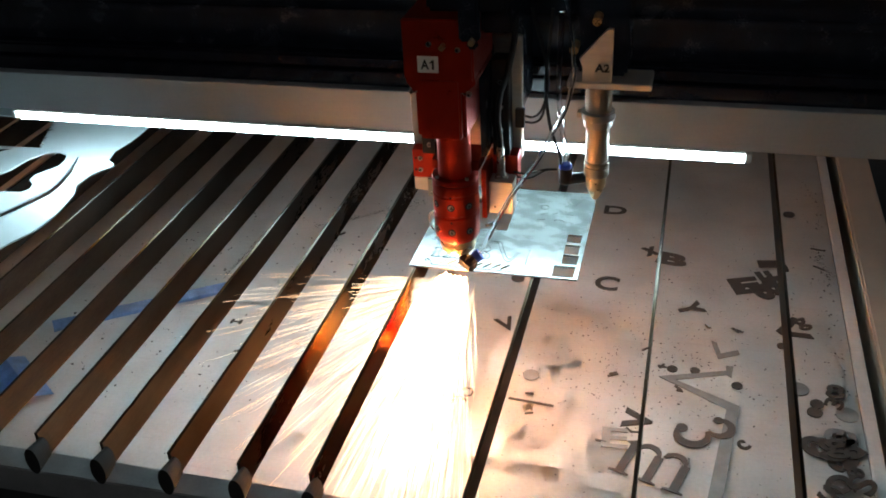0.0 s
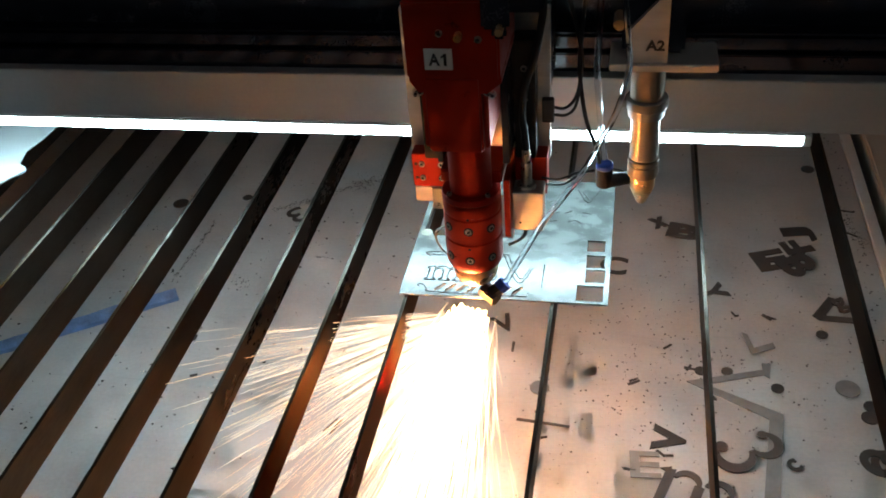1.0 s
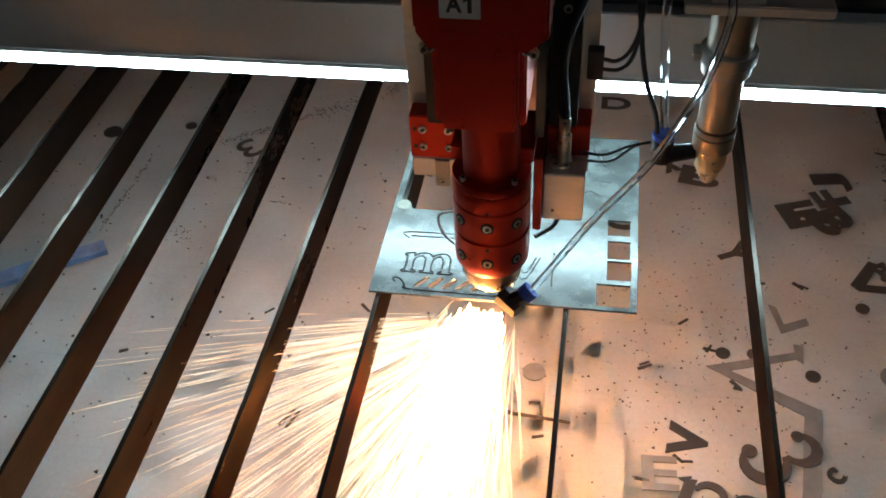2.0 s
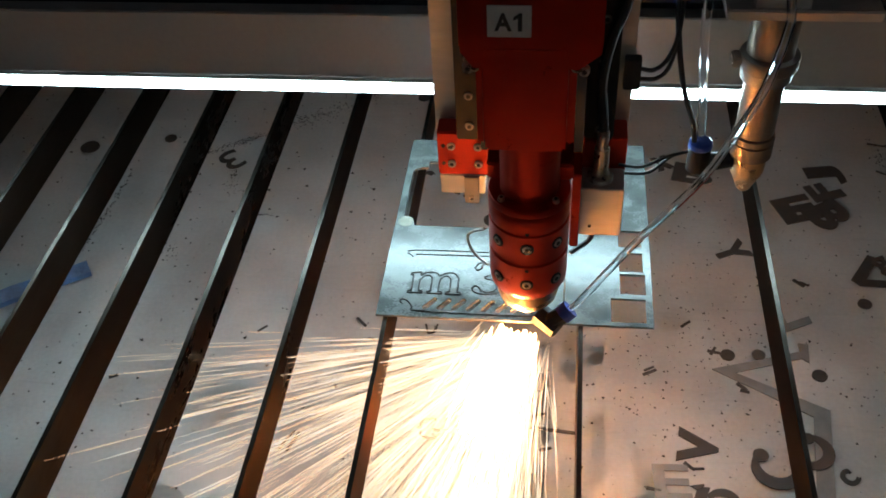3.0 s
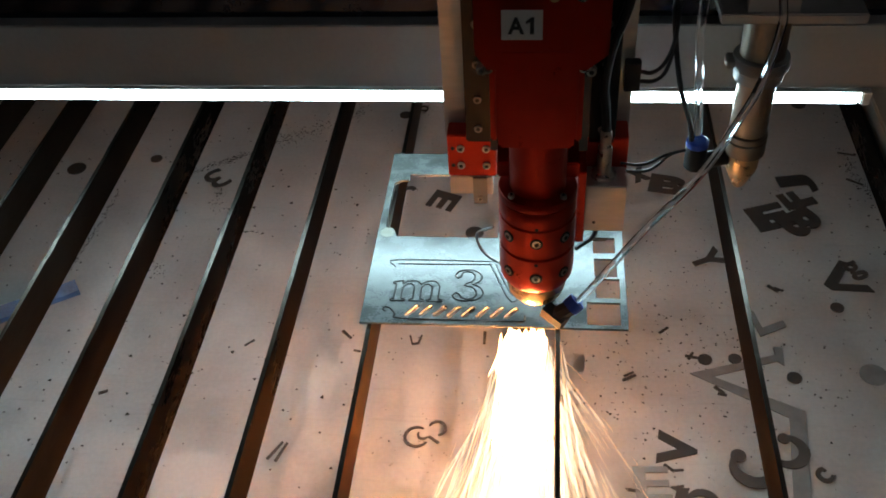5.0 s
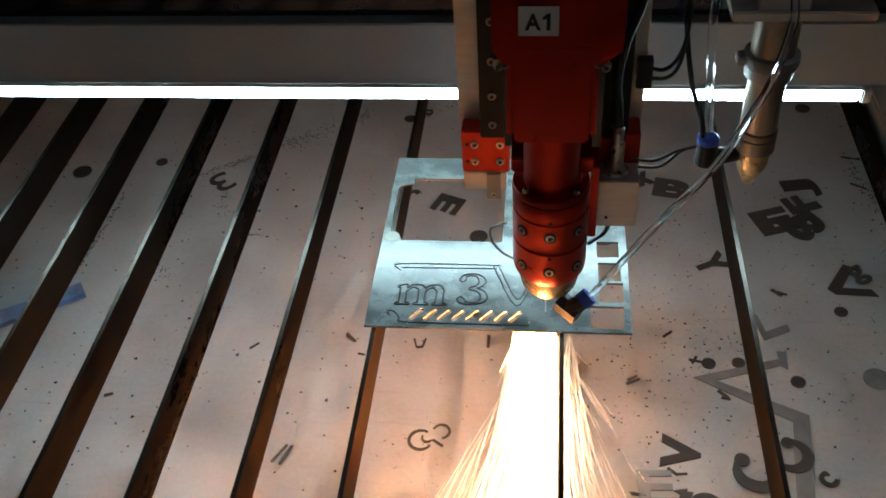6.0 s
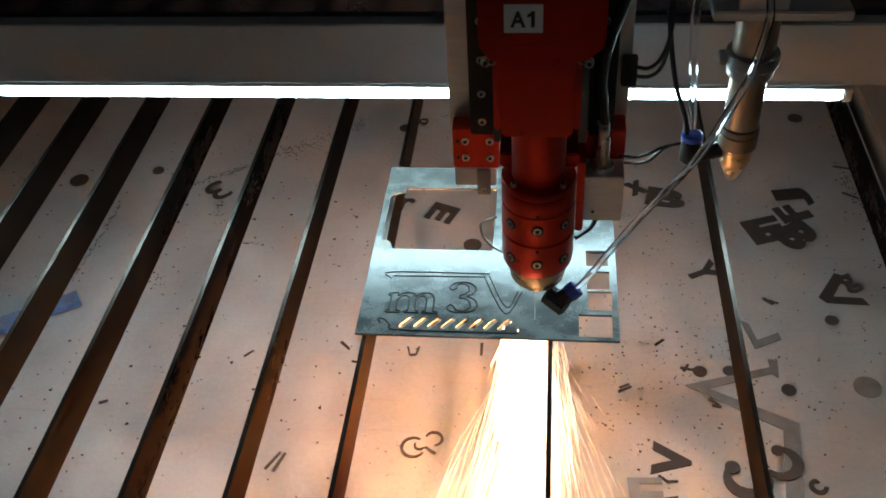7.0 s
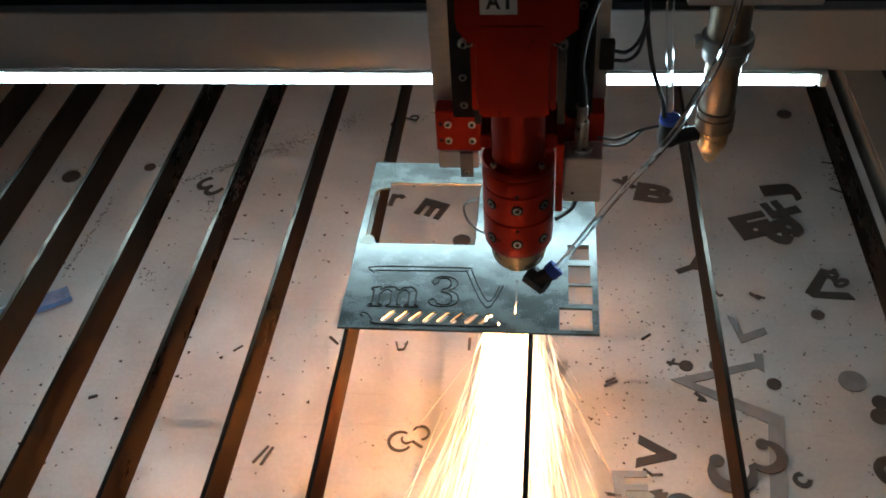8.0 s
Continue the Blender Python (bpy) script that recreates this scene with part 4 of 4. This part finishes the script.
    part("air_collar", lathe([(0.0060, 0.3452), (0.0068, 0.3460), (0.0068, 0.3490), (0.0054, 0.3500)], 0.0857, 0.0880, 24), M_BLUE, h, "blue push-in collar", True)
    part("air_tube", pipe([(0.0857, 0.0880, 0.3495), (0.0825, 0.0874, 0.3804), (0.0784, 0.0874, 0.4220), (0.0783, 0.0874, 0.4430), (0.08, 0.09, 0.50)], 0.0025), M_HOSE, h, "clear plastic air tube", True)
    part("black_tube", pipe([(0.0820, 0.0870, 0.3480), (0.0792, 0.0854, 0.3636), (0.0707, 0.0854, 0.3895), (0.0655, 0.0924, 0.4192), (0.0649, 0.0974, 0.4380), (0.07, 0.10, 0.50)], 0.0016, 8), M_RUBBER, h, "black cable", True)
    return h


# ---- sparks ----
OX, OY, OZ = -0.0105, 0.029, 0.244


def streak(bm, p, d, length, w, peak=0.6):
    d = d.normalized()
    u = d.cross(Vector((0.31, 0.83, 0.45))).normalized()
    v = d.cross(u)
    q = p + d * length
    m = p + d * length * peak
    a = bm.verts.new(p)
    ring = [bm.verts.new(m + w * (u * math.cos(k * 2.094) + v * math.sin(k * 2.094))) for k in range(3)]
    b = bm.verts.new(q)
    for k in range(3):
        bm.faces.new((a, ring[k], ring[(k + 1) % 3]))
        bm.faces.new((b, ring[(k + 1) % 3], ring[k]))


def sparks():
    rng = random.Random(21)
    o = Vector((OX, OY, OZ))
    made = []
    # molten droplets at the root of the jet
    bm = bmesh.new()
    for _ in range(140):
        s = rng.uniform(0.004, 0.080)
        b = bmesh.new()
        bmesh.ops.create_icosphere(b, subdivisions=1, radius=rng.uniform(0.0018, 0.0030))
        b.transform(Matrix.Translation(o + Vector((rng.uniform(-0.014, 0.003) - 0.10 * s, rng.gauss(0, 0.004), -s))))
        join(bm, b)
    made.append(("spark_jet", bm, M_CORE, "white-hot molten droplets under the cut"))
    # core of the jet
    bm = bmesh.new()
    for _ in range(90):
        d = Vector((max(-0.4, min(0.1, rng.gauss(-0.12, 0.18))), rng.gauss(-0.02, 0.08), -1))
        streak(bm, o + Vector((rng.uniform(-0.018, 0.008), rng.uniform(-0.006, 0.004), rng.uniform(-0.004, 0.003))), d, rng.uniform(0.010, 0.032), rng.uniform(0.0008, 0.0018), 0.12)
    for _ in range(95):
        d = Vector((max(-0.2, min(0.03, rng.gauss(-0.03, 0.06))), rng.gauss(-0.02, 0.06), -1))
        s = rng.uniform(0.001, 0.034)
        streak(bm, o + Vector((rng.uniform(-0.021, 0.007), rng.uniform(-0.006, 0.006), 0)) + d.normalized() * s, d, rng.uniform(0.022, 0.052), rng.uniform(0.0009, 0.0020) * (1 - 15 * max(0, s)), 0.12)
    made.append(("spark_jet", bm, M_JET, "white-hot jet of sparks under the cut"))
    bm, outer = bmesh.new(), bmesh.new()
    for _ in range(170):
        a = max(-0.55, min(0.55, rng.gauss(0, 0.26)))
        d = Vector((math.sin(a), max(-0.05, min(0.12, rng.gauss(0.01, 0.04))), -math.cos(a)))
        streak(bm if abs(a) < 0.2 else outer, o + Vector((rng.uniform(-0.026, 0.010), rng.uniform(-0.004, 0.008), 0)) + d.normalized() * rng.uniform(0.0, 0.03), d, rng.uniform(0.025, 0.058), max(0.0002, rng.uniform(0.0010, 0.0022) - 0.0052 * abs(a)), 0.2)
    made.append(("spark_spray", bm, M_JET, "white-hot spreading spray of sparks under the cut"))
    for i in range(3):
        bm = bmesh.new()
        for _ in range(330):
            d = Vector((max(-0.42, min(0.36, rng.gauss(-0.03, 0.14))), max(-0.35, min(0.3, rng.gauss(-0.03, 0.12))), -1))
            streak(bm, o + Vector((rng.uniform(-0.02, 0.017), 0, 0)) + d.normalized() * rng.uniform(0.0, 0.18), d, rng.uniform(0.03, 0.11), rng.uniform(0.00010, 0.00021))
        made.append(("spark_shower", bm, M_SPARK, "falling shower of bright orange sparks"))
    for i in range(3):
        bm = bmesh.new()
        for _ in range(560):
            a = rng.uniform(-0.95, -0.05) if rng.random() < 0.45 else max(-0.75, min(0.6, rng.gauss(0, 0.32)))
            d = Vector((math.sin(a), max(-0.3, min(0.3, rng.gauss(-0.07, 0.11))), -math.cos(a)))
            streak(bm, o + d.normalized() * min(0.2, abs(rng.gauss(0.0, 0.10))), d, rng.uniform(0.025, 0.10), rng.uniform(0.00005, 0.00013))
        made.append(("spark_fan", bm, M_FAN, "fan of flying orange sparks"))
    made.append(("spark_spray", outer, M_FAN, "thin bright rays round the spray of sparks"))
    out = []
    for name, bm, m, label in made:
        me = bpy.data.meshes.new(name)
        bm.transform(Matrix.Translation(-o))
        bm.to_mesh(me)
        bm.free()
        ob = new(name, me)
        ob.location = o
        me.materials.append(m)
        tagged(ob, label, "sparks", "sparks", "stuff")
        out.append(ob)
    return out


room()
bed()
blades()
work_plate()
pattern_sheet()
scrap()
GANTRY = gantry()
HEAD = cutting_head()
HEAD2 = second_head()
SPARKS = sparks()

# ---- what moves: seconds, shift of the head along the beam, shift of the beam ----
DRIVE = [
    (0.0, -0.0627, -0.0340), (0.5, -0.0565, -0.0342), (1.0, -0.0496, -0.0343), (1.5, -0.0428, -0.0344), (2.2, -0.0330, -0.0335),
    (3.0, -0.0228, -0.0322), (3.5, -0.0175, -0.0332), (4.0, -0.0103, -0.0320), (4.5, -0.0090, -0.0279), (5.2, -0.0030, -0.0210),
    (6.0, 0.0003, -0.0141), (6.5, 0.0005, -0.0074), (7.0, 0.0, 0.0), (7.5, 0.0002, 0.0074), (8.0, 0.0003, 0.0132)]
# lean of the sparks to the left, the fan's turn about the upright, their lean to the front, and how far the jet sinks
FAN = [(0.0, 27, 0, 24, 0.0), (1.0, 28, 0, 24, 0.0), (2.2, 29, 0, 24, 0.0), (3.5, 29, 0, 24, 0.0), (4.0, 27, 10, 24, 0.0), (4.2, 20, 30, 26, 0.0),
       (4.4, 9, 62, 28, 0.0), (5.0, 8, 70, 30, 0.004), (6.0, 7, 74, 31, 0.008), (8.0, 6, 76, 32, 0.014)]


def at(rows, t, k):
    return float(np.interp(t, [r[0] for r in rows], [r[k] for r in rows]))


def motions():
    g, h, h2 = GANTRY.location.copy(), HEAD.location.copy(), HEAD2.location.copy()
    walk(GANTRY, [(t, pose(g.x, g.y + dy, g.z)) for t, dx, dy in DRIVE])
    walk(HEAD, [(t, pose(h.x + dx, h.y + dy, h.z)) for t, dx, dy in DRIVE])
    walk(HEAD2, [(t, pose(h2.x + dx, h2.y + dy, h2.z)) for t, dx, dy in DRIVE])
    for n, ob in enumerate(SPARKS):
        rng = random.Random(100 + n)
        rows = []
        for i in range(81):
            t = i / 10
            x, y = OX + at(DRIVE, t, 1), OY + at(DRIVE, t, 2)
            lean, yaw, front, sink = (at(FAN, t, k) for k in (1, 2, 3, 4))
            if ob.name.startswith("spark_fan"):
                r = (rng.uniform(-4, 4), lean + rng.uniform(-5, 5), yaw + rng.uniform(-8, 8))
            elif ob.name.startswith("spark_spray"):
                r = (rng.uniform(-1, 1), lean * 0.6 + rng.uniform(-2, 2), yaw + rng.uniform(-5, 5))
            elif ob.name.startswith("spark_shower"):
                r = (rng.uniform(-2, 2), lean * 0.4 + rng.uniform(-3, 3), rng.uniform(-25, 25))
            else:
                r = (rng.uniform(-1, 1), lean * 0.45 + rng.uniform(-1, 1), rng.uniform(-6, 6))
            if ob.name.startswith(("spark_fan", "spark_spray")):
                front *= math.cos(radians(yaw))
            rows.append((t, pose(x, y, OZ - sink * (n < 3) + rng.uniform(-0.004, 0), -front) @ pose(0, 0, 0, *r)))
        walk(ob, rows)


motions()
